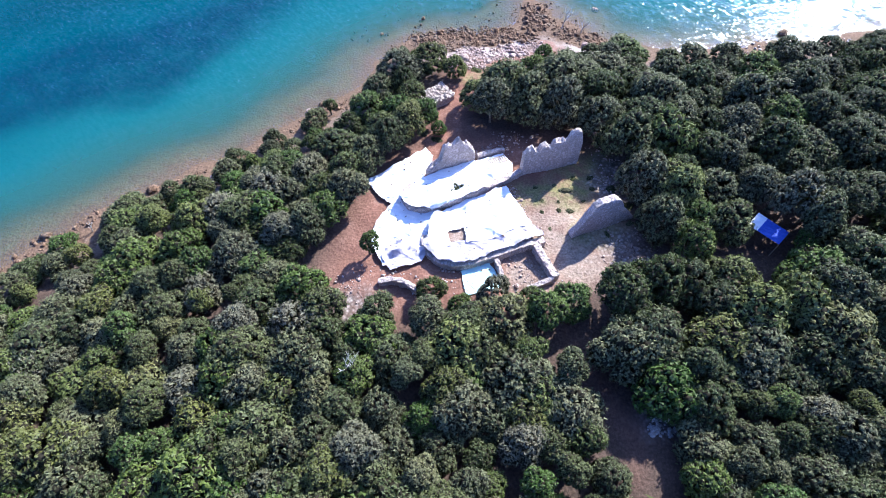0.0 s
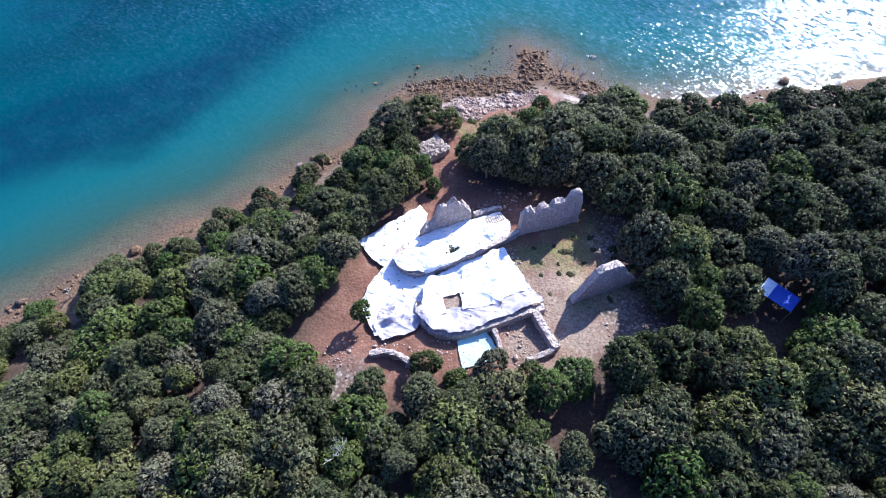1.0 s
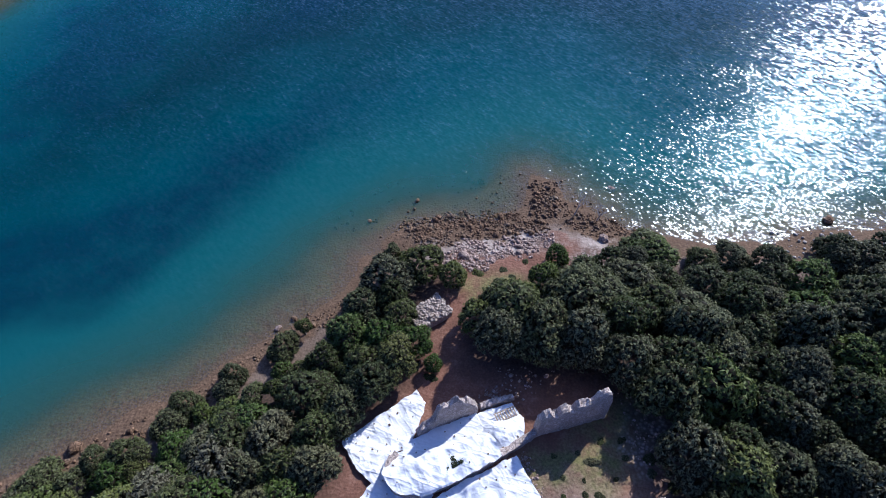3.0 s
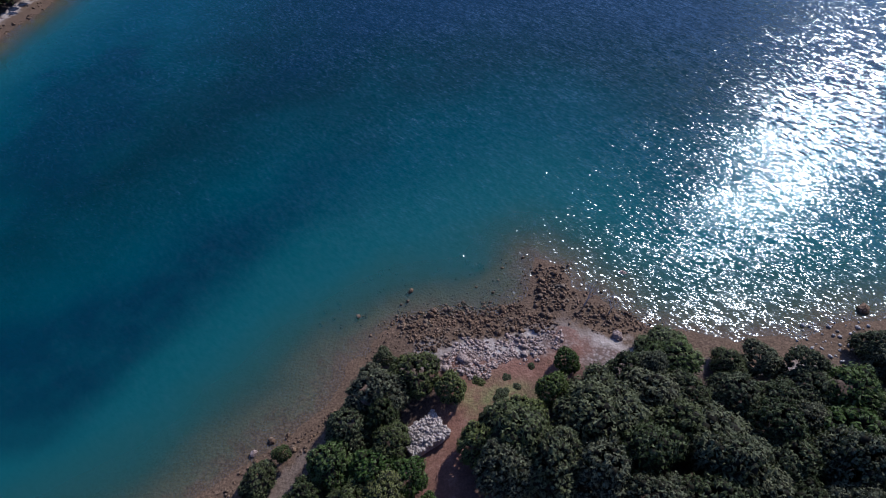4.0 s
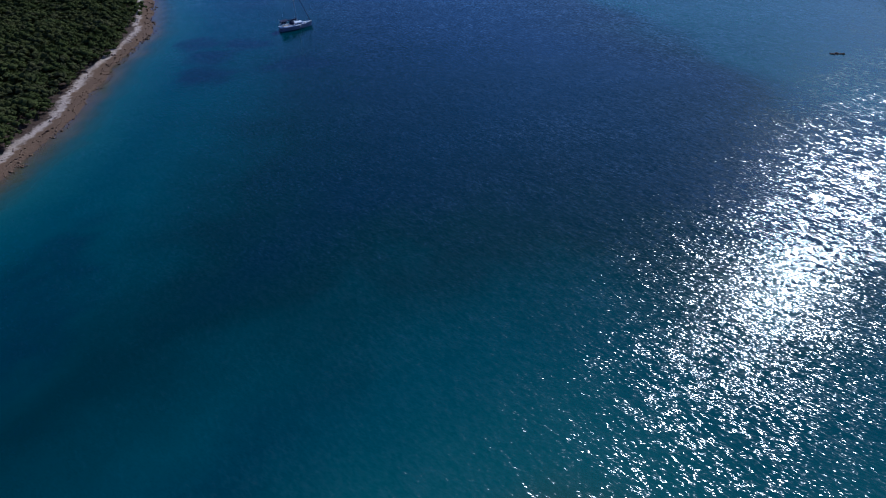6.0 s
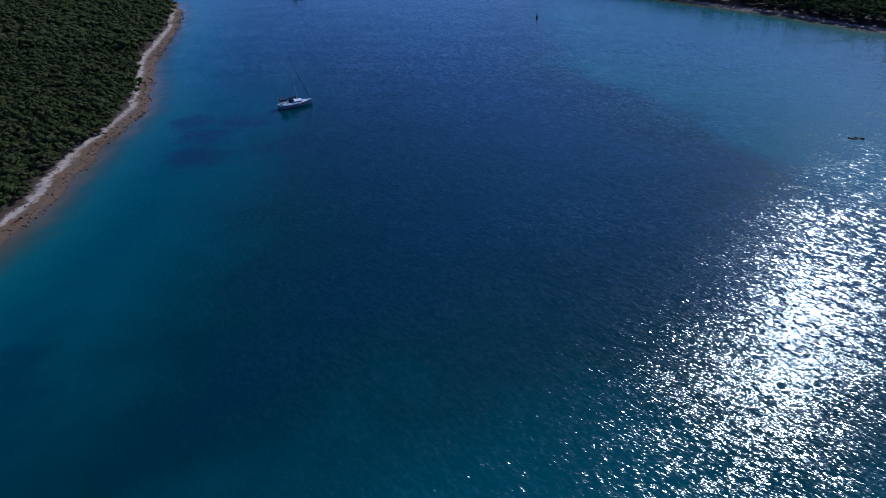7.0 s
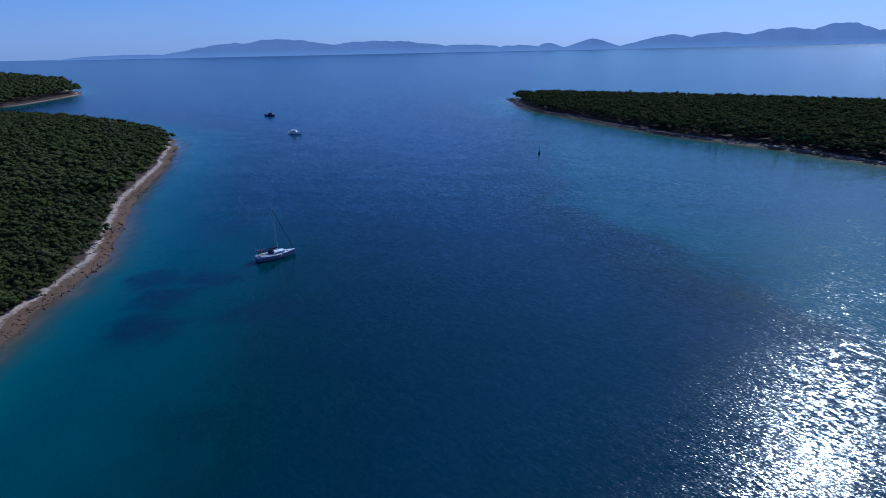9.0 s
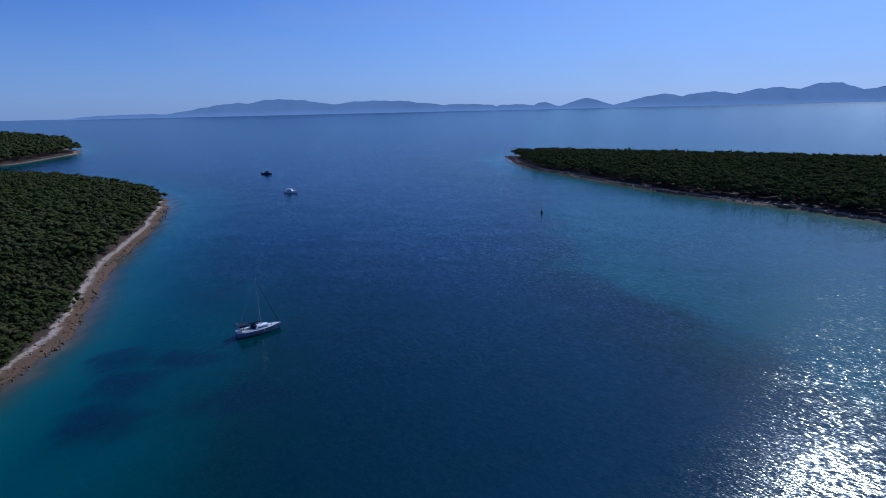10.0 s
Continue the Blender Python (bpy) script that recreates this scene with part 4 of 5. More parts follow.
def sheet(name, poly, level, material, label, step=0.14, crease=0.10, seed=0.0):
    """A cloth laid over the ground: level(u, v) gives its height."""
    SHEETS.append((poly, level))
    us, vs = [p[0] for p in poly], [p[1] for p in poly]
    u, v, faces = grid(np.arange(min(us) - step, max(us) + 2 * step, step), np.arange(min(vs) - step, max(vs) + 2 * step, step))
    d = distance_to(poly, u, v)
    keep = (d[faces] > 0).any(1)
    out = d <= 0
    # pull the outer corners onto the hem
    best, bu, bv = np.full(u.shape, 1e9), u.copy(), v.copy()
    for (ax, ay), (bx, by) in zip(poly, poly[1:] + poly[:1]):
        ex, ey = bx - ax, by - ay
        f = np.clip(((u - ax) * ex + (v - ay) * ey) / (ex * ex + ey * ey), 0, 1)
        q = np.hypot(u - ax - f * ex, v - ay - f * ey)
        near = q < best
        best, bu, bv = np.where(near, q, best), np.where(near, ax + f * ex, bu), np.where(near, ay + f * ey, bv)
    u, v = np.where(out, bu, u), np.where(out, bv, v)
    x, y = site_arrays(u, v)
    hem = wobble(u, v, 1.7, seed + 3) * 0.08
    x, y = x + np.where(out, hem, 0), y + np.where(out, wobble(v, u, 1.4, seed + 4) * 0.08, 0)
    fold = 0.35 * wobble(u, v, 2.2, seed)
    for lean, size in ((0.3, 3.4), (1.1, 4.2), (2.2, 3.0)):
        a, b = u * math.cos(lean) + v * math.sin(lean), v * math.cos(lean) - u * math.sin(lean)
        ridge = 1 - np.clip(np.abs(wobble(a * 0.3, b, size, seed + lean)) * 2.2, 0, 1)
        fold = fold + 0.9 * ridge ** 2 * np.clip(0.5 + wobble(a, b, 5.0, seed + 2), 0, 1)
    z = level(u, v, x, y) + crease * fold + 0.03
    used = np.unique(faces[keep])
    index = np.full(len(u), -1)
    index[used] = np.arange(len(used))
    me = mesh_from(name, np.stack([x, y, z], 1)[used], index[faces[keep]], True)
    ob = solid(name, me, material)
    return tagged(ob, label, "tarpaulin", "sheets over the ruin")


def step_up(a, lo, hi):
    t = np.clip((a - lo) / (hi - lo), 0, 1)
    return t * t * (3 - 2 * t)


rough_wall("ruin_wall", [(-2.9, 8.5), (-1.0, 8.6), (1.2, 8.7), (3.4, 8.5)], 0.62,
           [(0, 0.9), (0.04, 1.6), (0.14, 1.9), (0.24, 2.1), (0.30, 2.3), (0.33, 3.2), (0.36, 4.1), (0.44, 4.4), (0.50, 4.15), (0.60, 4.6), (0.68, 4.6), (0.72, 4.0), (0.82, 3.7), (0.88, 3.2), (0.94, 2.6), (1, 1.6)], "tall pale rubble wall of the ruined church with a broken top", 0.22)
rough_wall("ruin_wall", [(7.7, 4.3), (11.2, 3.9), (14.8, 3.5)], 0.85,
           [(0, 3.3), (0.03, 3.7), (0.06, 4.2), (0.14, 4.2), (0.18, 3.5), (0.25, 3.6), (0.28, 4.2), (0.38, 4.3), (0.42, 3.8), (0.47, 3.9), (0.51, 4.6), (0.66, 4.7), (0.70, 4.1), (0.74, 4.3), (0.78, 5.1), (0.86, 5.6), (0.93, 5.5), (0.97, 4.7), (1, 3.6)],
           "long pale rubble nave wall with a notched crumbling top", 0.16)
rough_wall("ruin_wall", [(8.6, -6.2), (12.0, -6.25), (16.4, -6.3)], 0.9,
           [(0, 0.3), (0.10, 1.6), (0.26, 4.6), (0.34, 5.0), (0.55, 5.1), (0.64, 4.6), (0.80, 2.2), (1, 0.5)], "standing fragment of the rubble wall with sloping broken ends", 0.10)
arc = [(-3.2 + 3.7 * math.cos(a), -1.9 + 3.7 * math.sin(a)) for a in [radians(d) for d in range(150, 271, 15)]]
rough_wall("ruin_wall", arc + [(-1.0, -5.75), (2.0, -5.8), (5.4, -6.0)], 0.85, [(0, 0.5), (0.3, 0.9), (0.55, 1.1), (0.8, 1.0), (1, 0.8)], "low curved apse wall of rubble stone", 0.07)
arc_up = [(-4.6 + 2.2 * math.cos(a), 5.3 + 2.2 * math.sin(a)) for a in [radians(d) for d in range(110, 271, 16)]]
rough_wall("ruin_wall", arc_up + [(-2.0, 2.95), (1.0, 3.1), (4.0, 3.6), (7.6, 4.2)], 0.7, [(0, 0.7), (0.3, 1.2), (0.6, 1.15), (0.75, 0.9), (1, 0.7)], "low rubble wall with a curved end between the two naves", 0.07)
rough_wall("ruin_wall", [(3.9, 8.7), (5.6, 8.6), (7.4, 8.4)], 0.6, [(0, 0.9), (0.5, 0.8), (1, 0.6)], "low stretch of rubble wall beside the nave", 0.08)
rough_wall("ruin_wall", [(4.1, -6.5), (4.2, -8.4), (4.35, -10.7)], 0.85, [(0, 1.2), (0.5, 1.1), (1, 0.8)], "thick low rubble wall of a small side room", 0.08)
rough_wall("ruin_wall", [(-0.6, -6.4), (-0.7, -8.0), (-0.8, -9.0)], 0.5, [(0, 0.9), (1, 0.4)], "narrow low wall of a small side room", 0.08)
rough_wall("ruin_wall", [(1.2, -10.5), (2.6, -10.6), (4.0, -10.7)], 0.55, [(0, 0.3), (0.5, 0.5), (1, 0.7)], "crumbled end wall of a small side room", 0.08)
rough_wall("ruin_wall", [(-13.2, -4.0), (-11.8, -4.3), (-10.4, -5.4), (-9.6, -6.8)], 0.6, [(0, 0.5), (0.5, 1.0), (1, 0.6)], "low curved heap of pale wall stones in red soil", 0.1)


def nave_level(u, v, x, y):
    g = ground_height(x, y)
    rim = np.hypot(np.minimum(u + 3.2, 0), v + 1.9)
    return g + 0.24 + 0.09 * wobble(u, v, 2.6, 3.0) + 0.25 * step_up(v, 0.5, 2.4) + 1.18 * np.maximum(step_up(-v, 2.4, 4.6), step_up(-u, 3.2, 5.0) * 0.9) * step_up(rim, 2.0, 3.4) * (0.93 + 0.07 * wobble(u, v, 3, 1.0))


def upper_level(u, v, x, y):
    g = ground_height(x, y)
    rim = np.where(u < -4.6, np.hypot(u + 4.6, v - 5.3), np.where(v < 5.3, 5.3 - v - 0.09 * (u + 4.6) * 0.5, 0))
    return g + 0.15 + 0.40 * step_up(2.95 - rim, 0.0, 0.28) + 1.05 * step_up(7.0 - v, 0.0, 1.6) * step_up(2.95 - rim, 0.0, 0.28) + 0.13 * wobble(u, v, 2.2, 2.0)


def low_level(u, v, x, y):
    return ground_height(x, y) + 0.22 + 0.18 * np.maximum(wobble(u, v, 3.4, 5.0), 0)


sheet("ground_sheet", [(-6.3, -1.0), (-5.6, 0.9), (-4.4, 2.0), (-1.5, 2.5), (1.5, 2.6), (5.0, 2.9), (5.3, -1.0), (5.45, -3.2), (1.0, -3.4), (-2.5, -2.9), (-1.9, -0.7), (-3.8, -0.5), (-4.2, -2.5), (-5.4, -2.6)],
      nave_level, CLOTH, "white crinkled protective sheet over the nave floor", crease=0.17, seed=1.0)
sheet("ground_sheet", [(-7.1, -1.2), (-6.2, -0.9), (-5.3, -2.2), (-4.0, -2.0), (-2.4, -2.4), (1.0, -3.2), (5.4, -3.1), (5.6, -5.6), (2.0, -5.75), (-1.0, -5.7), (-3.2, -5.8), (-5.0, -5.3), (-6.4, -4.1), (-7.2, -2.4)],
      nave_level, CLOTH_SHADE_GREY, "creased white protective sheet draped over the apse wall, shade in its grey", crease=0.17, seed=2.0)
sheet("ground_sheet", [(-7.4, 5.4), (-6.7, 7.1), (-4.6, 7.4), (-4.0, 5.9), (-2.4, 6.2), (0.6, 6.3), (2.8, 6.1), (3.5, 4.8), (3.4, 3.0), (0.6, 2.6), (-2.0, 2.45), (-4.6, 2.5), (-6.7, 3.6)],
      upper_level, CLOTH, "white lumpy protective sheet over the raised side nave", crease=0.16, seed=3.0)
sheet("ground_sheet", [(-5.0, 5.2), (-4.6, 7.9), (-3.4, 8.1), (-0.5, 8.3), (3.3, 8.2), (3.3, 5.9), (0.6, 6.0), (-2.4, 5.95)],
      lambda u, v, x, y: ground_height(x, y) + 0.5, CLOTH, "smooth white sheet at the foot of the tall wall", crease=0.03, seed=4.0)
sheet("ground_sheet", [(2.6, 3.5), (2.8, 8.0), (4.4, 8.2), (6.9, 7.9), (7.3, 6.0), (6.6, 4.4), (4.6, 3.7)],
      lambda u, v, x, y: ground_height(x, y) + 0.35 + 1.1 * np.clip(1.3 - np.hypot((u - 4.4) / 1.4, (v - 5.2) / 1.5), 0, 0.9) + 0.4 * np.clip(1.2 - np.hypot((u - 6.2) / 1.0, (v - 5.2) / 1.0), 0, 0.9), CLOTH, "white sheet bulging over a heap of stones", crease=0.10, seed=5.0)
sheet("ground_sheet", [(-9.9, 10.7), (-1.3, 13.1), (-0.9, 11.3), (-2.6, 9.2), (-3.4, 8.2), (-4.3, 7.6), (-6.2, 7.5), (-7.1, 6.0), (-7.0, 4.6), (-8.4, 5.6), (-9.4, 7.6)],
      low_level, CLOTH, "white folded ground sheet spread beside the wall", crease=0.16, seed=6.0)
sheet("ground_sheet", [(-8.4, 5.6), (-6.6, 4.6), (-5.6, 3.6), (-3.4, 2.6), (-4.6, 1.4), (-6.0, 0.2), (-6.8, -1.8), (-9.5, -2.8), (-12.0, -2.2), (-12.3, 0.6), (-12.0, 2.7), (-10.2, 4.5)],
      low_level, CLOTH, "white rumpled ground sheet round the apse", crease=0.22, seed=7.0)
sheet("ground_sheet", [(-10.2, 0.9), (-7.6, 0.4), (-6.9, -0.9), (-7.2, -2.6), (-8.0, -3.3), (-11.6, -3.0), (-11.9, -1.0)],
      lambda u, v, x, y: low_level(u, v, x, y) + 0.14 + 0.35 * np.maximum(wobble(u * 0.5, v, 1.6, 11.0), 0), CLOTH_SHADE_GREY, "grey crumpled sheet heaped beside the apse", crease=0.18, seed=9.0)
sheet("ground_sheet", [(-4.5, -5.9), (-1.2, -6.1), (-1.0, -9.3), (-5.2, -9.0)],
      lambda u, v, x, y: ground_height(x, y) + 0.12, CLOTH_GREEN, "pale green plastic sheet on the ground beside the apse", crease=0.05, seed=8.0)


def build_crate():
    """A shallow wooden grating left lying between the walls."""
    x, y = site(5.8, 6.9)
    z = height_at(x, y) + 0.55
    thing = empty("wooden_grating", pose(x, y, z, 6, 0, 22), "weathered wooden grating lying on the white sheet", "grating")
    for yy in (-0.45, 0.45):
        part("rail", box(bmesh.new(), -1.1, 1.1, yy - 0.05, yy + 0.05, 0, 0.09, 0.01), WOOD, thing)
    for k in range(8):
        xx = -1.0 + k * 2 / 7
        part("slat", box(bmesh.new(), xx - 0.06, xx + 0.06, -0.5, 0.5, 0.09, 0.12, 0.005), WOOD, thing)


WOOD = plain("weathered_wood", (0.30, 0.23, 0.17), 0.85, 0, 0.35, 2.0, 0.01)
build_crate()


def build_shelter():
    """A lean-to roof of plastic sheet on four poles in a gap of the wood."""
    corners = [(34.0, 37.6), (35.5, 39.0), (38.2, 36.6), (36.7, 35.2)]
    cx, cy = 36.0, 37.1
    base = height_at(cx, cy)
    thing = empty("shelter", pose(cx, cy, base), "blue and white plastic sheet roof on wooden poles among trees", "shelter")
    tops = [2.6, 2.9, 2.5, 2.3]
    n = 10
    bm = bmesh.new()
    rows = []
    for i in range(n + 1):
        row = []
        for j in range(n + 1):
            a, b = i / n, j / n
            w = ((1 - a) * (1 - b), (1 - a) * b, a * b, a * (1 - b))
            px, py, pz = (sum(w[k] * q for k, q in enumerate(vals)) for vals in ([c[0] - cx for c in corners], [c[1] - cy for c in corners], tops))
            sag = -0.9 * a * (1 - a) * b * (1 - b) + 0.02 * noise.noise(Vector((px * 3, py * 3, 0)))
            row.append(bm.verts.new((px, py, pz + sag)))
        rows.append(row)
    spread = [[v.co.copy() for v in row] for row in rows]
    bm.free()
    for first, last, cover, words in ((0, 3, CLOTH, "white end of the plastic sheet"), (3, n, CLOTH_BLUE, "blue plastic sheet")):
        bm = bmesh.new()
        strip = [[bm.verts.new(co) for co in row] for row in spread[first:last + 1]]
        for r0, r1 in zip(strip, strip[1:]):
            for a, b, c, d in zip(r0, r0[1:], r1[1:], r1):
                bm.faces.new((a, b, c, d))
        part("roof_sheet", bm, cover, thing, words)
    for (px, py), h in zip(corners, tops):
        part("pole", rod(bmesh.new(), (px - cx, py - cy, height_at(px, py) - base - 0.2), (px - cx, py - cy, h), 0.05, 0.04, 8), WOOD, thing)


build_shelter()


# ---- stones ----
def stone_arrays(seed, flat=0.7):
    rng_s = np.random.default_rng(seed)
    bm = bmesh.new()
    bmesh.ops.create_icosphere(bm, subdivisions=1, radius=1.0)
    for vert in bm.verts:
        vert.co *= rng_s.uniform(0.58, 1.22)
        vert.co.z *= flat
    v = np.array([vert.co[:] for vert in bm.verts], np.float32)
    f = np.array([[q.index for q in face.verts] for face in bm.faces], np.int32)
    bm.free()
    return v, f


STONES = [stone_arrays(s, fl) for s, fl in ((51, 0.7), (52, 0.55), (53, 0.85), (54, 0.6), (55, 0.75))]


class Heap:
    """Stones joined into one mesh."""

    def __init__(self, seed):
        self.v, self.f, self.count, self.rng = [], [], 0, np.random.default_rng(seed)

    def add(self, x, y, z, size):
        v, f = STONES[self.rng.integers(len(STONES))]
        a, b = self.rng.uniform(0, 6.28), self.rng.uniform(-0.35, 0.35)
        rot = np.array(Euler((b, b * 0.7, a)).to_matrix())
        s = size * self.rng.uniform(0.7, 1.3, 3)
        self.v.append((v * s) @ rot.T + np.array([x, y, z]))
        self.f.append(f + self.count)
        self.count += len(v)

    def mesh(self, name):
        return mesh_from(name, np.concatenate(self.v), np.concatenate(self.f))


def stone_field(name, polygon, n, size, material, label, seed, sink=0.3, clump=0.0):
    h = Heap(seed)
    xs, ys = [p[0] for p in polygon], [p[1] for p in polygon]
    px, py = h.rng.uniform(min(xs), max(xs), n * 4), h.rng.uniform(min(ys), max(ys), n * 4)
    ok = distance_to(polygon, px, py) + 0.8 * wobble(px, py, 3.0, seed) > 0
    if clump:
        ok &= wobble(px, py, clump, seed + 0.5) > 0.05
    px, py = px[ok][:n], py[ok][:n]
    pz = ground_height(px, py)
    for x, y, z in zip(px, py, pz):
        s = size * math.exp(h.rng.normal(0, 0.45))
        h.add(x, y, z + s * (0.5 - sink), s)
    return tagged(solid(name, h.mesh(name), material), label, "stones", kind="stuff")


def build_stone_hut():
    """A square field hut of dry stone whose flat roof has become a heap."""
    cs = [(-2.2, 62.4), (1.5, 64.9), (3.2, 62.3), (-0.6, 60.0)]
    cx, cy = 0.5, 62.4
    base = min(height_at(*c) for c in cs)
    thing = empty("stone_hut", pose(cx, cy, base), "low square dry-stone field hut with a rubble roof", "stone hut")
    bm = bmesh.new()
    low = [bm.verts.new((x - cx, y - cy, -0.3)) for x, y in cs]
    rng_h = random.Random(3)
    rings = [low]
    for k in range(1, 7):
        rings.append([bm.verts.new(((x - cx) * (1 - 0.012 * k), (y - cy) * (1 - 0.012 * k), -0.3 + 0.25 * k)) for x, y in cs])
    for r0, r1 in zip(rings, rings[1:]):
        for k in range(4):
            bm.faces.new((r0[k], r0[(k + 1) % 4], r1[(k + 1) % 4], r1[k]))
    bm.faces.new(rings[-1])
    bmesh.ops.subdivide_edges(bm, edges=bm.edges[:], cuts=3, use_grid_fill=True)
    for vert in bm.verts:
        vert.co += noise.noise_vector(vert.co * 2.3) * 0.12
    bmesh.ops.recalc_face_normals(bm, faces=bm.faces)
    part("wall", bm, STONE, thing)
    h = Heap(61)
    for k in range(430):
        a, b = rng_h.random(), rng_h.random()
        w = ((1 - a) * (1 - b), (1 - a) * b, a * b, a * (1 - b))
        x, y = (sum(q * c[i] for q, c in zip(w, cs)) for i in (0, 1))
        h.add(x - cx, y - cy, 1.16 + 0.32 * min(1, 5 * a * (1 - a) * 4 * b * (1 - b)) * rng_h.random(), 0.15 * rng_h.uniform(0.6, 1.7))
    part_ob = solid("roof_rubble", h.mesh("roof_rubble"), ROOF_STONE, thing, "heap of pale loose roof stones")
    part_ob["kind"] = "stuff"


build_stone_hut()


def sheet_weights():
    """Single stones laid on the sheets against the wind."""
    h = Heap(62)
    for poly, level in SHEETS:
        us, vs = [p[0] for p in poly], [p[1] for p in poly]
        u, v = np.meshgrid(np.arange(min(us), max(us), 1.25), np.arange(min(vs), max(vs), 1.15))
        u, v = u.ravel() + h.rng.uniform(-0.45, 0.45, u.size), v.ravel() + h.rng.uniform(-0.45, 0.45, v.size)
        ok = (distance_to(poly, u, v) > 0.15) & (h.rng.uniform(0, 1, u.size) < 0.75)
        u, v = u[ok], v[ok]
        x, y = site_arrays(u, v)
        for px, py, pz in zip(x, y, level(u, v, x, y)):
            h.add(px, py, pz + 0.09, 0.085 * h.rng.uniform(0.6, 1.4))
    tagged(solid("sheet_weights", h.mesh("sheet_weights"), ROCK_DARK), "small dark stones that hold the sheets down", "stones", kind="stuff")


sheet_weights()
stone_field("shore_rocks", [(-3.5, 77.2), (2, 80.5), (8.6, 80.3), (13.2, 79.8), (16.6, 77.2), (15.8, 75), (10.8, 75), (3.7, 74.8), (1, 72.6), (-2.6, 75)], 1500, 0.12, ROCK_DARK, "brown weedy rocks along the water line", 71, 0.2, 0.0)
stone_field("shore_rocks", [(15.2, 77.3), (14.4, 82.6), (15.4, 87), (18.4, 85.2), (19.8, 81.2), (16.8, 77.3)], 330, 0.145, ROCK_DARK, "dark jagged rocks of a small spit", 72, 0.0)
stone_field("shore_rocks", [(18, 80), (24, 79.2), (28, 76), (26, 74.5), (19, 76)], 320, 0.12, ROCK_DARK, "brown rocks of the shore below the trees", 70, 0.2)
stone_field("shore_rocks", [(-7, 75.5), (-1, 80.5), (7, 83), (14, 85.5), (20, 87), (23, 82), (30, 79.5), (30, 75.5), (18, 76.5), (10, 76), (0, 73), (-6, 71)], 800, 0.085, ROCK_DARK, "small brown stones strewn through the shallows", 69, 0.1)
stone_field("shore_rocks", [(1.8, 71.3), (3.6, 74.2), (10.7, 74.7), (16.6, 75.4), (17, 74), (15.3, 72.4), (9.5, 70.8), (7.2, 69.2), (4.3, 69)], 1100, 0.13, LEDGE, "pale bleached shore rocks", 73, 0.35)
stone_field("shore_rocks", [(-30, 49), (-24, 54.5), (-17, 61), (-9.5, 66), (-8.5, 64.5), (-16, 59), (-23, 53), (-28, 48)], 380, 0.13, ROCK_DARK, "brown pebbles of a narrow beach", 74, 0.3)
stone_field("shore_rocks", [(-52, 34), (-44, 43), (-36, 47.5), (-29, 51), (-28, 49), (-36, 45), (-43, 41), (-50, 32)], 300, 0.16, ROCK_DARK, "brown pebbles of a narrow beach", 75, 0.3)
stone_field("shore_rocks", [(44, 70), (58, 72), (68, 73), (68, 77), (44, 76)], 110, 0.16, RUBBLE, "pale pebbles of a shore under trees", 76, 0.3)
stone_field("shore_rocks", [(-10, 76), (0, 81), (12, 84.5), (14, 88), (6, 89), (-6, 87), (-14, 80)], 70, 0.2, ROCK_DARK, "scattered dark rocks on the shallow sea bed", 77, -0.2, 5.0)
stone_field("rubble", [(18, 33.5), (25, 35.5), (26, 39.5), (20, 38)], 150, 0.10, LEDGE, "tumbled wall stones in the grass", 78)
stone_field("rubble", [(6, 50.8), (12, 52), (14, 54.5), (8, 55)], 70, 0.10, LEDGE, "tumbled wall stones behind the nave", 79)
stone_field("rubble", [(21, 43), (25, 45), (23, 52), (19, 52)], 120, 0.10, LEDGE, "scattered wall stones under trees", 80)
stone_field("rubble", [(19, 16), (22.5, 16.5), (22, 19.5), (19.5, 19)], 140, 0.16, RUBBLE, "heap of grey stones beside the track", 81)
stone_field("rubble", [site(-4.4, 7.9), site(3.6, 8.1), site(8, 8.6), site(8.2, 9.8), site(-4.6, 9.2)], 150, 0.11, LEDGE, "fallen stones behind the tall wall", 84)
stone_field("rubble", [site(-6.9, -5.0), site(-4.0, -6.2), site(5.6, -6.4), site(5.6, -5.9), site(-3.8, -5.8), site(-6.3, -4.4)], 260, 0.09, LEDGE, "loose stones at the foot of the apse wall", 85)
stone_field("rubble", [site(5.5, -6.2), site(5.9, -6.2), site(5.7, 3.2), site(5.2, 3.2)], 150, 0.09, LEDGE, "row of stones that holds the sheet down", 86)
stone_field("rubble", [site(0, -6.4), site(3.8, -6.4), site(3.9, -10.2), site(0, -9.8)], 90, 0.08, LEDGE, "stones on the floor of the small side room", 87)
stone_field("rubble", [(-11, 31), (-8, 30), (-7, 33), (-10.5, 34)], 60, 0.08, LEDGE, "small stones scattered on red soil", 82)
stone_field("rubble", [(-9, 33), (4, 30), (14, 30), (14, 34), (8, 31.8), (-2, 33.5), (-8, 36)], 160, 0.08, RUBBLE, "small stones scattered round the apse", 83)


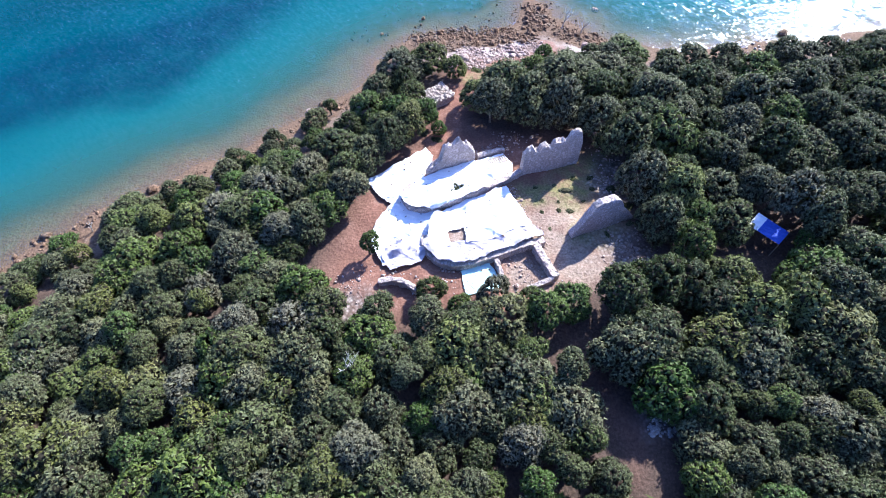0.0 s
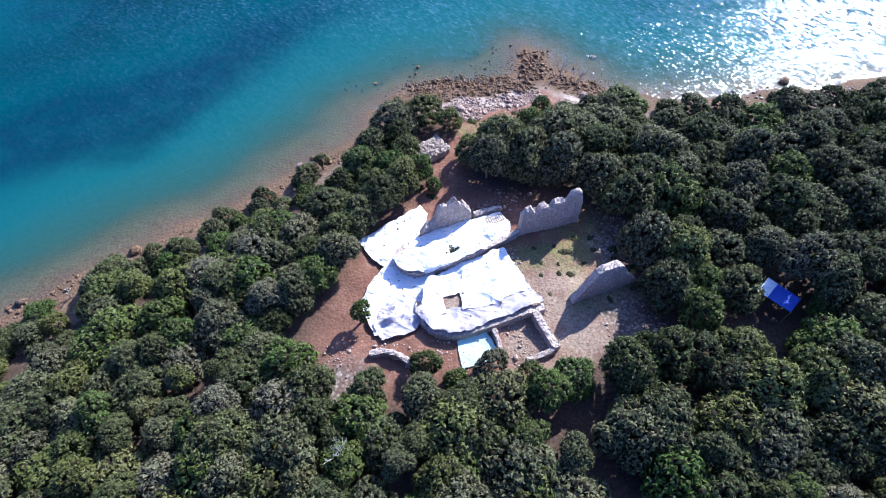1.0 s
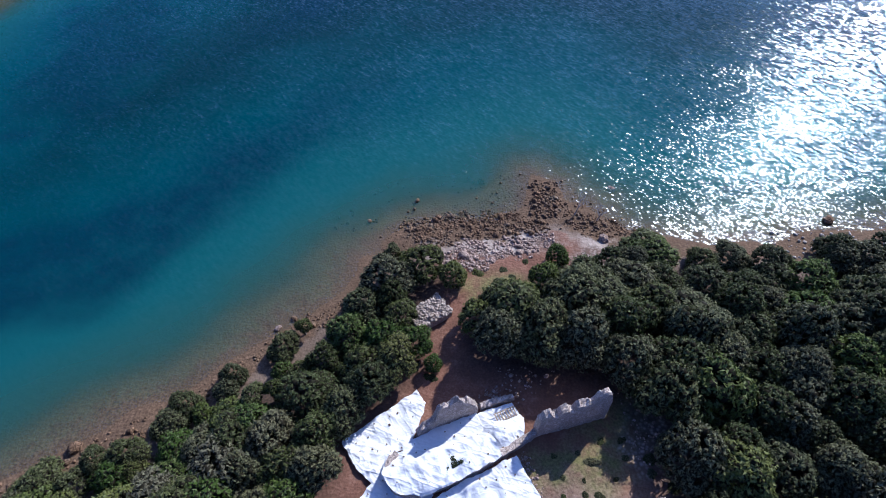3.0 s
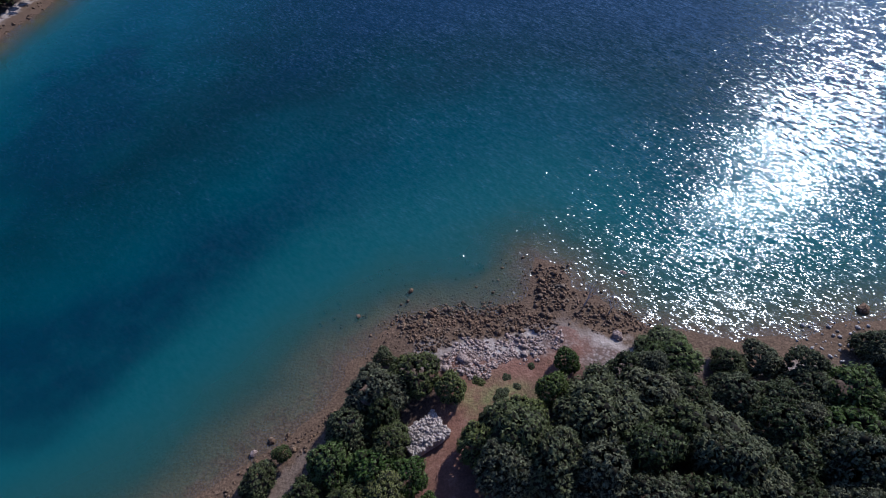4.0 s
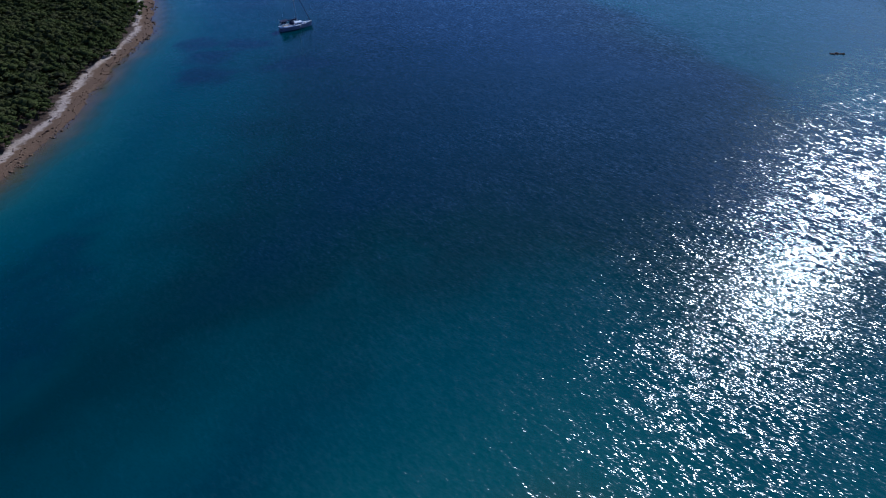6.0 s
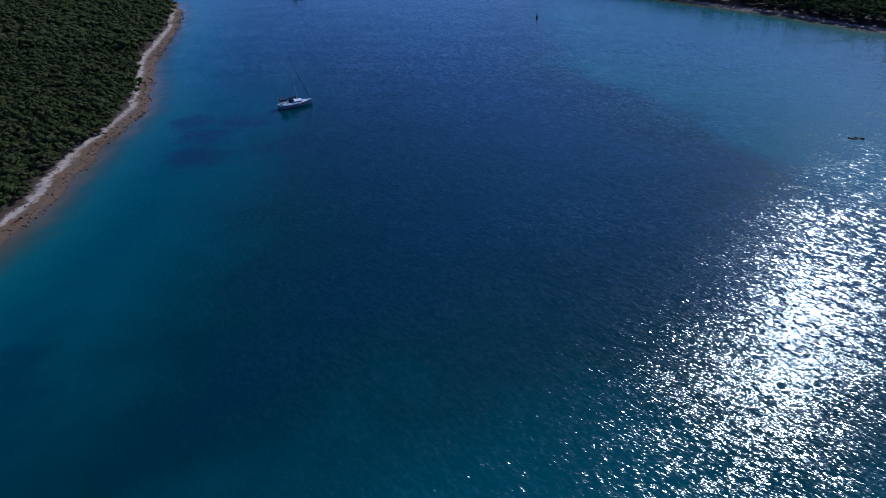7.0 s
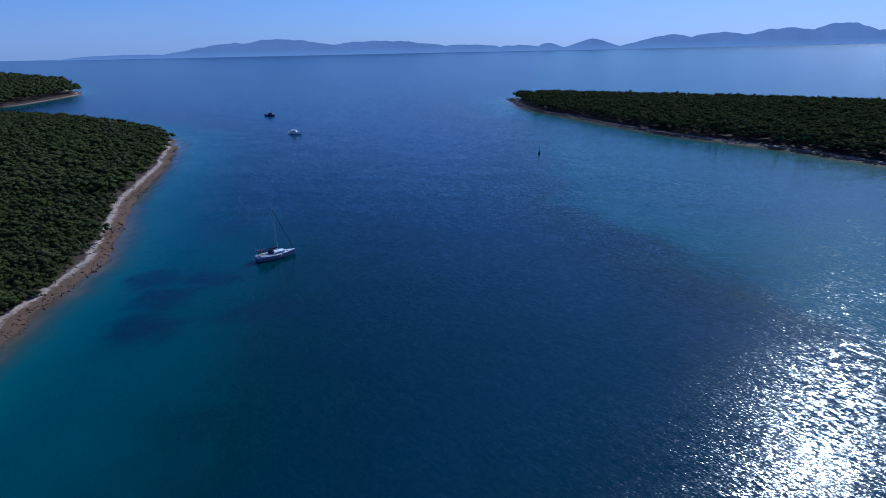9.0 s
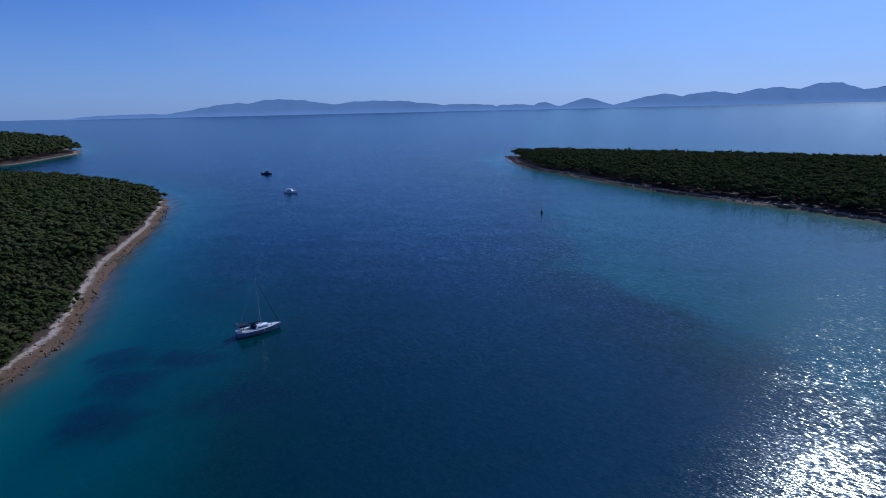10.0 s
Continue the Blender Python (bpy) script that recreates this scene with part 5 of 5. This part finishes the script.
def shore_line(coast, near, far, n, size, material, label, seed):
    """Stones strewn along a stretch of coast, between two distances from the water."""
    h = Heap(seed)
    px, py = [], []
    for (ax, ay), (bx, by) in zip(coast, coast[1:]):
        m = max(1, int(n * math.hypot(bx - ax, by - ay) / sum(math.hypot(q[0] - p[0], q[1] - p[1]) for p, q in zip(coast, coast[1:]))))
        f, off = h.rng.uniform(0, 1, m), h.rng.uniform(-far - 1, far + 1, m)
        length = math.hypot(bx - ax, by - ay)
        px.append(ax + f * (bx - ax) - off * (by - ay) / length)
        py.append(ay + f * (by - ay) + off * (bx - ax) / length)
    px, py = np.concatenate(px), np.concatenate(py)
    d = inland(px, py)
    ok = (d > near) & (d < far)
    for x, y, z in zip(px[ok], py[ok], ground_height(px[ok], py[ok])):
        s = size * math.exp(h.rng.normal(0, 0.4))
        h.add(x, y, z + 0.2 * s, s)
    tagged(solid("shore_rocks", h.mesh("shore_rocks"), material), label, "stones", kind="stuff")


shore_line(LEFT_COAST[2:17], 3.8, 5.6, 2000, 0.2, LEDGE, "pale stones above the water line of the opposite shore", 101)
shore_line(LEFT_COAST[2:17], -1.4, 2.6, 1700, 0.2, ROCK_DARK, "brown weedy rocks at the foot of the opposite shore", 102)
shore_line(RIGHT_COAST[:9], 2.4, 5.6, 2600, 0.45, LEDGE, "pale stones along the shore of the low cape", 103)
shore_line(RIGHT_COAST[:9], -1.0, 2.0, 1000, 0.42, ROCK_DARK, "dark rocks at the foot of the low cape", 104)


def boulder(x, y, size, material, label, seed):
    bm = bmesh.new()
    bmesh.ops.create_icosphere(bm, subdivisions=3, radius=1.0)
    for vert in bm.verts:
        vert.co += noise.noise_vector(vert.co * 1.3 + Vector((seed, 0, 0))) * 0.35 + noise.noise_vector(vert.co * 4 + Vector((seed, 5, 0))) * 0.09
        vert.co = Vector((vert.co.x * size, vert.co.y * size * 0.8, vert.co.z * size * 0.65))
    ob = part("boulder", bm, material)
    ob.location = (x, y, height_at(x, y) + size * 0.3)
    ob.rotation_euler = (0, 0, seed)
    return tagged(ob, label, "rock", "boulders of the shore")


for bx, by, bs, bmatl, blabel, bseed in ((-34.8, 47.9, 0.75, ROCK_DARK, "dark rounded boulder at the water line", 1.0), (-27.6, 49.6, 0.5, LEDGE, "pale boulder on the beach", 2.0),
                                  (-38.8, 44.2, 0.55, ROCK_DARK, "dark boulder on the beach", 3.0), (-17.0, 61.6, 0.4, LEDGE, "pale boulder on the pebbles", 4.0), (-15.4, 62.9, 0.4, ROCK_DARK, "small dark boulder in the shallows", 5.0),
                                  (26.7, 84.6, 0.6, LEDGE, "flat pale rock in the shallows", 6.0), (55.0, 77.8, 0.8, ROCK_DARK, "dark boulder off the shore", 7.0), (23.4, 74.5, 0.7, LEDGE, "pale rock ledge on the shore", 8.0)):
    boulder(bx, by, bs, bmatl, blabel, bseed)

# a dark reef that just breaks the surface, and a low rock by the opposite shore
reef = Heap(91)
for k in range(16):
    reef.add(117.3 + 3.6 * k / 15, 222.3 + 0.5 * math.sin(k * 1.7), 0.0 + 0.1 * math.sin(k), 0.34)
tagged(solid("reef", reef.mesh("reef"), ROCK_DARK), "low dark reef breaking the glittering surface", "rock")
low_rock = Heap(92)
for k in range(14):
    low_rock.add(-85.4 + 3.4 * k / 13, 171.6 + 0.4 * math.sin(k * 2.1), -0.05, 0.3)
tagged(solid("reef", low_rock.mesh("reef"), ROCK_DARK), "low dark rock off the opposite beach", "rock")


def tuft(x, y, size, seed, label="dark low tuft of scrub on dry ground"):
    """A low bush of many small leaves."""
    ob = solid("shrub", CROWNS[(0, 6, 7, 2)[seed % 4]], None)
    ob.location, ob.rotation_euler, ob.scale = (x, y, height_at(x, y) - 0.12 * size), (0, 0, seed * 1.3), (size, size * (0.6 + 0.1 * (seed % 5)), size * 0.42)
    return tagged(ob, label, "shrub", "tufts in the clearing")


for k, (tu, tv, ts) in enumerate(((11.4, -0.2, 0.75), (9.2, -2.6, 0.42), (10.4, -3.2, 0.5), (8.2, -0.4, 0.3), (7.4, -2.0, 0.28), (12.6, -2.4, 0.34), (9.8, -1.4, 0.26), (8.4, 1.6, 0.35), (13.2, 1.2, 0.4),
                                  (14.6, -1.0, 0.36), (15.2, 0.6, 0.5), (7.0, -4.6, 0.3), (11.8, -4.4, 0.3), (10.6, 1.0, 0.3), (16.6, -2.0, 0.6), (15.6, -7.4, 0.6), (12.6, -7.6, 0.4), (17.0, -5.0, 0.7), (16.0, -3.2, 0.5))):
    tuft(*site(tu, tv), ts, k)
for k, (tu, tv, ts) in enumerate(((-0.9, 4.1, 0.7), (0.0, 3.9, 0.8), (0.8, 4.3, 0.6), (-1.6, 3.8, 0.45))):
    clump = tuft(*site(tu, tv), ts, 4 * k + 1, "grey-green scrub growing through the white sheet")
    clump.location.z += 1.5
for k, (tx, ty, ts) in enumerate(((6.6, 68.6, 0.9), (8.8, 66.8, 0.9), (10.6, 67.8, 0.5), (9.6, 69.0, 0.5), (-1.0, 55.5, 0.8), (0.6, 54.2, 0.7), (12.6, 70.5, 0.5))):
    tuft(tx, ty, ts, k + 31, "green low shrub beside the path")


# ---- boats and marks on the water ----
HULL_WHITE = plain("white_gelcoat", (0.80, 0.80, 0.80), 0.25, 0, 0.04, 1.5)
HULL_BLUE = plain("navy_gelcoat", (0.03, 0.05, 0.12), 0.3, 0, 0.1, 1.5)
HULL_GREY = plain("slate_and_shade_gelcoat", (0.16, 0.18, 0.25), 0.3, 0, 0.08, 1.5)
CANVAS = plain("navy_canvas", (0.012, 0.018, 0.05), 0.85, 0, 0.3, 4.0)
TEAK = plain("teak_deck", (0.38, 0.30, 0.22), 0.7, 0, 0.2, 5.0)
ALLOY = plain("mast_alloy", (0.55, 0.56, 0.58), 0.35, 0.9, 0.08, 2.0)
SMOKED = plain("smoked_glass", (0.012, 0.014, 0.018), 0.08, 0, 0.1, 2.0)
BUOY_PAINT = plain("dark_beacon_paint", (0.03, 0.035, 0.05), 0.5, 0, 0.3, 3.0)


def hull(length, beam, free, material, name, parent, stern=0.75):
    """A hull with a fine bow at +x, a rounded bilge and a broad transom."""
    bm = bmesh.new()
    n, m = 22, 9
    rows = []
    for i in range(n + 1):
        f = i / n
        x = -length / 2 + length * f
        w = beam / 2 * (stern + (1 - stern) * math.sin(min(f / 0.45, 1) * math.pi / 2)) * (1 - max(0, (f - 0.42) / 0.58) ** 2.1)
        w = max(w, 0.02)
        sheer = free * (1 + 0.28 * (f - 0.35) ** 2 + 0.12 * f)
        row = []
        for j in range(m + 1):
            a = j / m * math.pi - math.pi / 2
            s, c = math.sin(a), math.cos(a)
            yy = w * math.copysign(abs(s) ** 0.55, s)
            deep = -0.45 * c ** 0.8 if c > 0 else 0
            zz = sheer * (abs(s) ** 2.6) + deep * (1 - abs(s) ** 2.6)
            rake = 0.10 * length * max(0, f - 0.85) / 0.15 * (zz / sheer) * 0.35
            row.append(bm.verts.new((x + rake, yy, zz)))
        rows.append(row)
    for r0, r1 in zip(rows, rows[1:]):
        for a, b, c, d in zip(r0, r0[1:], r1[1:], r1):
            bm.faces.new((a, b, c, d))
    bm.faces.new(rows[0])
    bmesh.ops.recalc_face_normals(bm, faces=bm.faces)
    for face in bm.faces:
        face.smooth = True
    return part(name, bm, material, parent)


def deck(length, beam, free, material, name, parent, stern=0.75):
    bm = bmesh.new()
    left, right = [], []
    n = 22
    for i in range(n + 1):
        f = i / n
        w = max(beam / 2 * 0.97 * (stern + (1 - stern) * math.sin(min(f / 0.45, 1) * math.pi / 2)) * (1 - max(0, (f - 0.42) / 0.58) ** 2.1), 0.02)
        z = free * (1 + 0.28 * (f - 0.35) ** 2 + 0.12 * f) - 0.04
        x = -length / 2 + length * f * 1.02
        left.append(bm.verts.new((x, w, z)))
        right.append(bm.verts.new((x, -w, z)))
    for k in range(n):
        bm.faces.new((left[k], right[k], right[k + 1], left[k + 1]))
    return part(name, bm, material, parent)


def sailboat(x, y, turn, length, hull_mat, label):
    b = empty("sailboat", pose(x, y, 0.0, 0, 0, turn), label, "sailboat", "boats at anchor")
    beam, free, k = length * 0.34, length * 0.112, length / 11.0
    hull(length, beam, free, hull_mat, "hull", b)
    deck(length, beam, free, HULL_WHITE, "deck", b)
    cab = part("cabin", box(bmesh.new(), -0.9 * k, 2.6 * k, -1.05 * k, 1.05 * k, free - 0.1, free + 0.72 * k, 0.18 * k), HULL_WHITE, b)
    for side in (-1, 1):
        part("window", box(bmesh.new(), -0.5 * k, 1.9 * k, side * 1.06 * k - 0.012, side * 1.06 * k + 0.012, free + 0.24 * k, free + 0.50 * k), SMOKED, cab)
    part("hatch", box(bmesh.new(), 3.0 * k, 3.6 * k, -0.3 * k, 0.3 * k, free + 0.05 * k, free + 0.2 * k, 0.03), SMOKED, b)
    part("cockpit", box(bmesh.new(), -4.6 * k, -1.4 * k, -0.85 * k, 0.85 * k, free - 0.02, free + 0.03), TEAK, b)
    for side in (-1, 1):
        part("bench", box(bmesh.new(), -4.4 * k, -1.5 * k, side * 1.05 * k - 0.3 * k, side * 1.05 * k + 0.3 * k, free, free + 0.3 * k, 0.05), HULL_WHITE, b)
    bm = bmesh.new()
    rod(bm, (-3.7 * k, 0, free), (-3.7 * k, 0, free + 0.9 * k), 0.08 * k)
    bmesh.ops.create_cone(bm, cap_ends=True, segments=20, radius1=0.5 * k, radius2=0.5 * k, depth=0.05, matrix=pose(-3.78 * k, 0, free + 0.8 * k, 0, 80, 0))
    part("wheel", bm, ALLOY, b)
    bm = bmesh.new()
    bmesh.ops.create_uvsphere(bm, u_segments=16, v_segments=10, radius=1.0, matrix=Matrix.LocRotScale((-1.1 * k, 0, free + 0.45 * k), None, (0.85 * k, 1.2 * k, 1.0 * k)))
    bmesh.ops.delete(bm, geom=[v for v in bm.verts if v.co.z < free + 0.3 * k], context="VERTS")
    part("sprayhood", bm, CANVAS, b)
    bm = bmesh.new()
    box(bm, -4.9 * k, -2.4 * k, -1.2 * k, 1.2 * k, free + 1.75 * k, free + 1.83 * k, 0.03)
    bimini = part("bimini", bm, CANVAS, b)
    for px in (-4.7, -2.6):
        for side in (-1, 1):
            part("stay", rod(bmesh.new(), (px * k, side * 1.15 * k, free), (px * k, side * 1.15 * k, free + 1.77 * k), 0.025), ALLOY, bimini)
    arch = part("stern_arch", rod(bmesh.new(), (-5.0 * k, -1.3 * k, free + 2.1 * k), (-5.0 * k, 1.3 * k, free + 2.1 * k), 0.05 * k), ALLOY, b)
    for side in (-1, 1):
        part("stay", rod(bmesh.new(), (-5.1 * k, side * 1.3 * k, free), (-5.0 * k, side * 1.3 * k, free + 2.1 * k), 0.05 * k), ALLOY, arch)
    part("side_curtain", box(bmesh.new(), -4.6 * k, -2.6 * k, 1.14 * k, 1.17 * k, free + 0.5 * k, free + 1.75 * k), CANVAS, b)
    part("dinghy", box(bmesh.new(), 3.9 * k, 4.6 * k, -0.4 * k, 0.4 * k, free + 0.05 * k, free + 0.3 * k, 0.1 * k), HULL_WHITE, b)
    top = 14.2 * k
    mast_x = 0.75 * k
    mast = part("mast", rod(bmesh.new(), (mast_x, 0, free + 0.4), (mast_x - 0.2 * k, 0, top), 0.10 * k, 0.07 * k, 10), ALLOY, b)
    for z, w in ((0.42, 1.05), (0.7, 0.8)):
        part("spreader", rod(bmesh.new(), (mast_x - 0.1 * k, -w * k, top * z), (mast_x - 0.1 * k, w * k, top * z), 0.03, 0.03, 6), ALLOY, mast)
    boom = part("boom", rod(bmesh.new(), (mast_x, 0, free + 1.35 * k), (mast_x - 4.3 * k, 0, free + 1.5 * k), 0.08 * k, 0.07 * k), ALLOY, b)
    bm = bmesh.new()
    rod(bm, (mast_x - 0.1, 0, free + 1.62 * k), (mast_x - 4.2 * k, 0, free + 1.68 * k), 0.26 * k, 0.15 * k, 10)
    part("stowed_sail", bm, CANVAS, boom, "navy canvas cover over the stowed mainsail")
    part("furled_jib", rod(bmesh.new(), (5.25 * k, 0, free + 0.6 * k), (mast_x - 0.1 * k, 0, top * 0.97), 0.11 * k, 0.05 * k, 8), CANVAS, b, "rolled headsail with a dark strip")
    part("backstay", rod(bmesh.new(), (-5.3 * k, 0, free + 0.1), (mast_x - 0.2 * k, 0, top), 0.018, 0.018, 5), ALLOY, b)
    for side in (-1, 1):
        part("shroud", rod(bmesh.new(), (mast_x - 0.2 * k, side * 1.6 * k, free), (mast_x - 0.15 * k, 0, top * 0.94), 0.018, 0.018, 5), ALLOY, b)
        bm = bmesh.new()
        for i in range(6):
            f = 0.06 + i * 0.16
            w = beam / 2 * 0.93 * (0.75 + 0.25 * math.sin(min(f / 0.45, 1) * math.pi / 2)) * (1 - max(0, (f - 0.42) / 0.58) ** 2.1)
            px = -length / 2 + length * f
            rod(bm, (px, side * w, free), (px, side * w, free + 0.62 * k), 0.018, 0.018, 5)
        part("guard_rail", bm, ALLOY, b)
    part("fender", rod(bmesh.new(), (1.0 * k, -beam / 2 - 0.1, free - 0.5), (1.0 * k, -beam / 2 - 0.1, free), 0.11, 0.11, 10), HULL_WHITE, b)
    return b


# the shaded side of this hull is put into its even slate colour
sailboat(-41.7, 262.3, 32.3, 11.2, HULL_GREY, "sailing yacht at anchor with navy canvas and stowed sails, hull shade in its grey")


def motorboat(x, y, turn, hull_mat, label, mast=0.0):
    b = empty("motorboat", pose(x, y, 0, 0, 0, turn), label, "motorboat", "boats at anchor")
    hull(9.2, 3.1, 1.25, hull_mat, "hull", b, 0.92)
    deck(9.2, 3.1, 1.25, HULL_WHITE if hull_mat == HULL_WHITE else TEAK, "deck", b, 0.92)
    bm = box(bmesh.new(), -2.4, 1.6, -1.15, 1.15, 1.15, 2.55, 0.18)
    for vert in bm.verts:
        if vert.co.z > 2.0 and vert.co.x > 0:
            vert.co.x -= 0.9
    cab = part("cabin", bm, HULL_WHITE if hull_mat == HULL_WHITE else HULL_GREY, b)
    for side in (-1, 1):
        part("window", box(bmesh.new(), -2.0, 0.4, side * 1.16 - 0.012, side * 1.16 + 0.012, 1.75, 2.25), SMOKED, cab)
    part("windscreen", box(bmesh.new(), 0.66, 0.72, -0.95, 0.95, 2.1, 2.5), SMOKED, cab)
    part("hardtop", box(bmesh.new(), -3.3, 0.6, -1.2, 1.2, 2.65, 2.73, 0.03), HULL_WHITE if hull_mat == HULL_WHITE else CANVAS, b)
    part("cockpit", box(bmesh.new(), -4.2, -2.5, -1.2, 1.2, 1.22, 1.26), TEAK, b)
    for side in (-1, 1):
        part("bow_rail", rod(bmesh.new(), (1.6, side * 1.1, 1.85), (4.4, side * 0.1, 2.05), 0.025), ALLOY, b)
        part("post", rod(bmesh.new(), (-3.2, side * 1.1, 1.2), (-3.2, side * 1.1, 2.66), 0.03), ALLOY, b)
    if mast:
        part("mast", rod(bmesh.new(), (-0.4, 0, 2.5), (-0.5, 0, mast), 0.07, 0.04), ALLOY, b, "short signal mast")
        part("mizzen", rod(bmesh.new(), (-3.6, 0, 1.2), (-3.7, 0, mast * 0.75), 0.06, 0.04), ALLOY, b, "short stern mast")
    return b


motorboat(-90.3, 508.4, -12, HULL_WHITE, "white motor cruiser with a hardtop anchored in the channel")
motorboat(-138.8, 625.0, 176, HULL_BLUE, "dark-hulled fishing cruiser with short masts far out in the channel", 5.2)


def beacon(x, y):
    b = empty("beacon_buoy", pose(x, y, 0), "dark slender spar buoy with a lantern in the channel", "buoy")
    bm = bmesh.new()
    bmesh.ops.create_cone(bm, cap_ends=True, segments=20, radius1=0.55, radius2=0.62, depth=0.9, matrix=pose(0, 0, 0.15))
    bmesh.ops.create_cone(bm, cap_ends=True, segments=20, radius1=0.62, radius2=0.22, depth=0.9, matrix=pose(0, 0, 1.05))
    part("float", bm, BUOY_PAINT, b)
    part("pole", rod(bmesh.new(), (0, 0, 1.4), (0, 0, 3.7), 0.12, 0.08, 10), BUOY_PAINT, b)
    bm = bmesh.new()
    bmesh.ops.create_cone(bm, cap_ends=True, segments=12, radius1=0.16, radius2=0.12, depth=0.4, matrix=pose(0, 0, 3.9))
    part("lantern", bm, BUOY_PAINT, b)


beacon(63.0, 411.5)
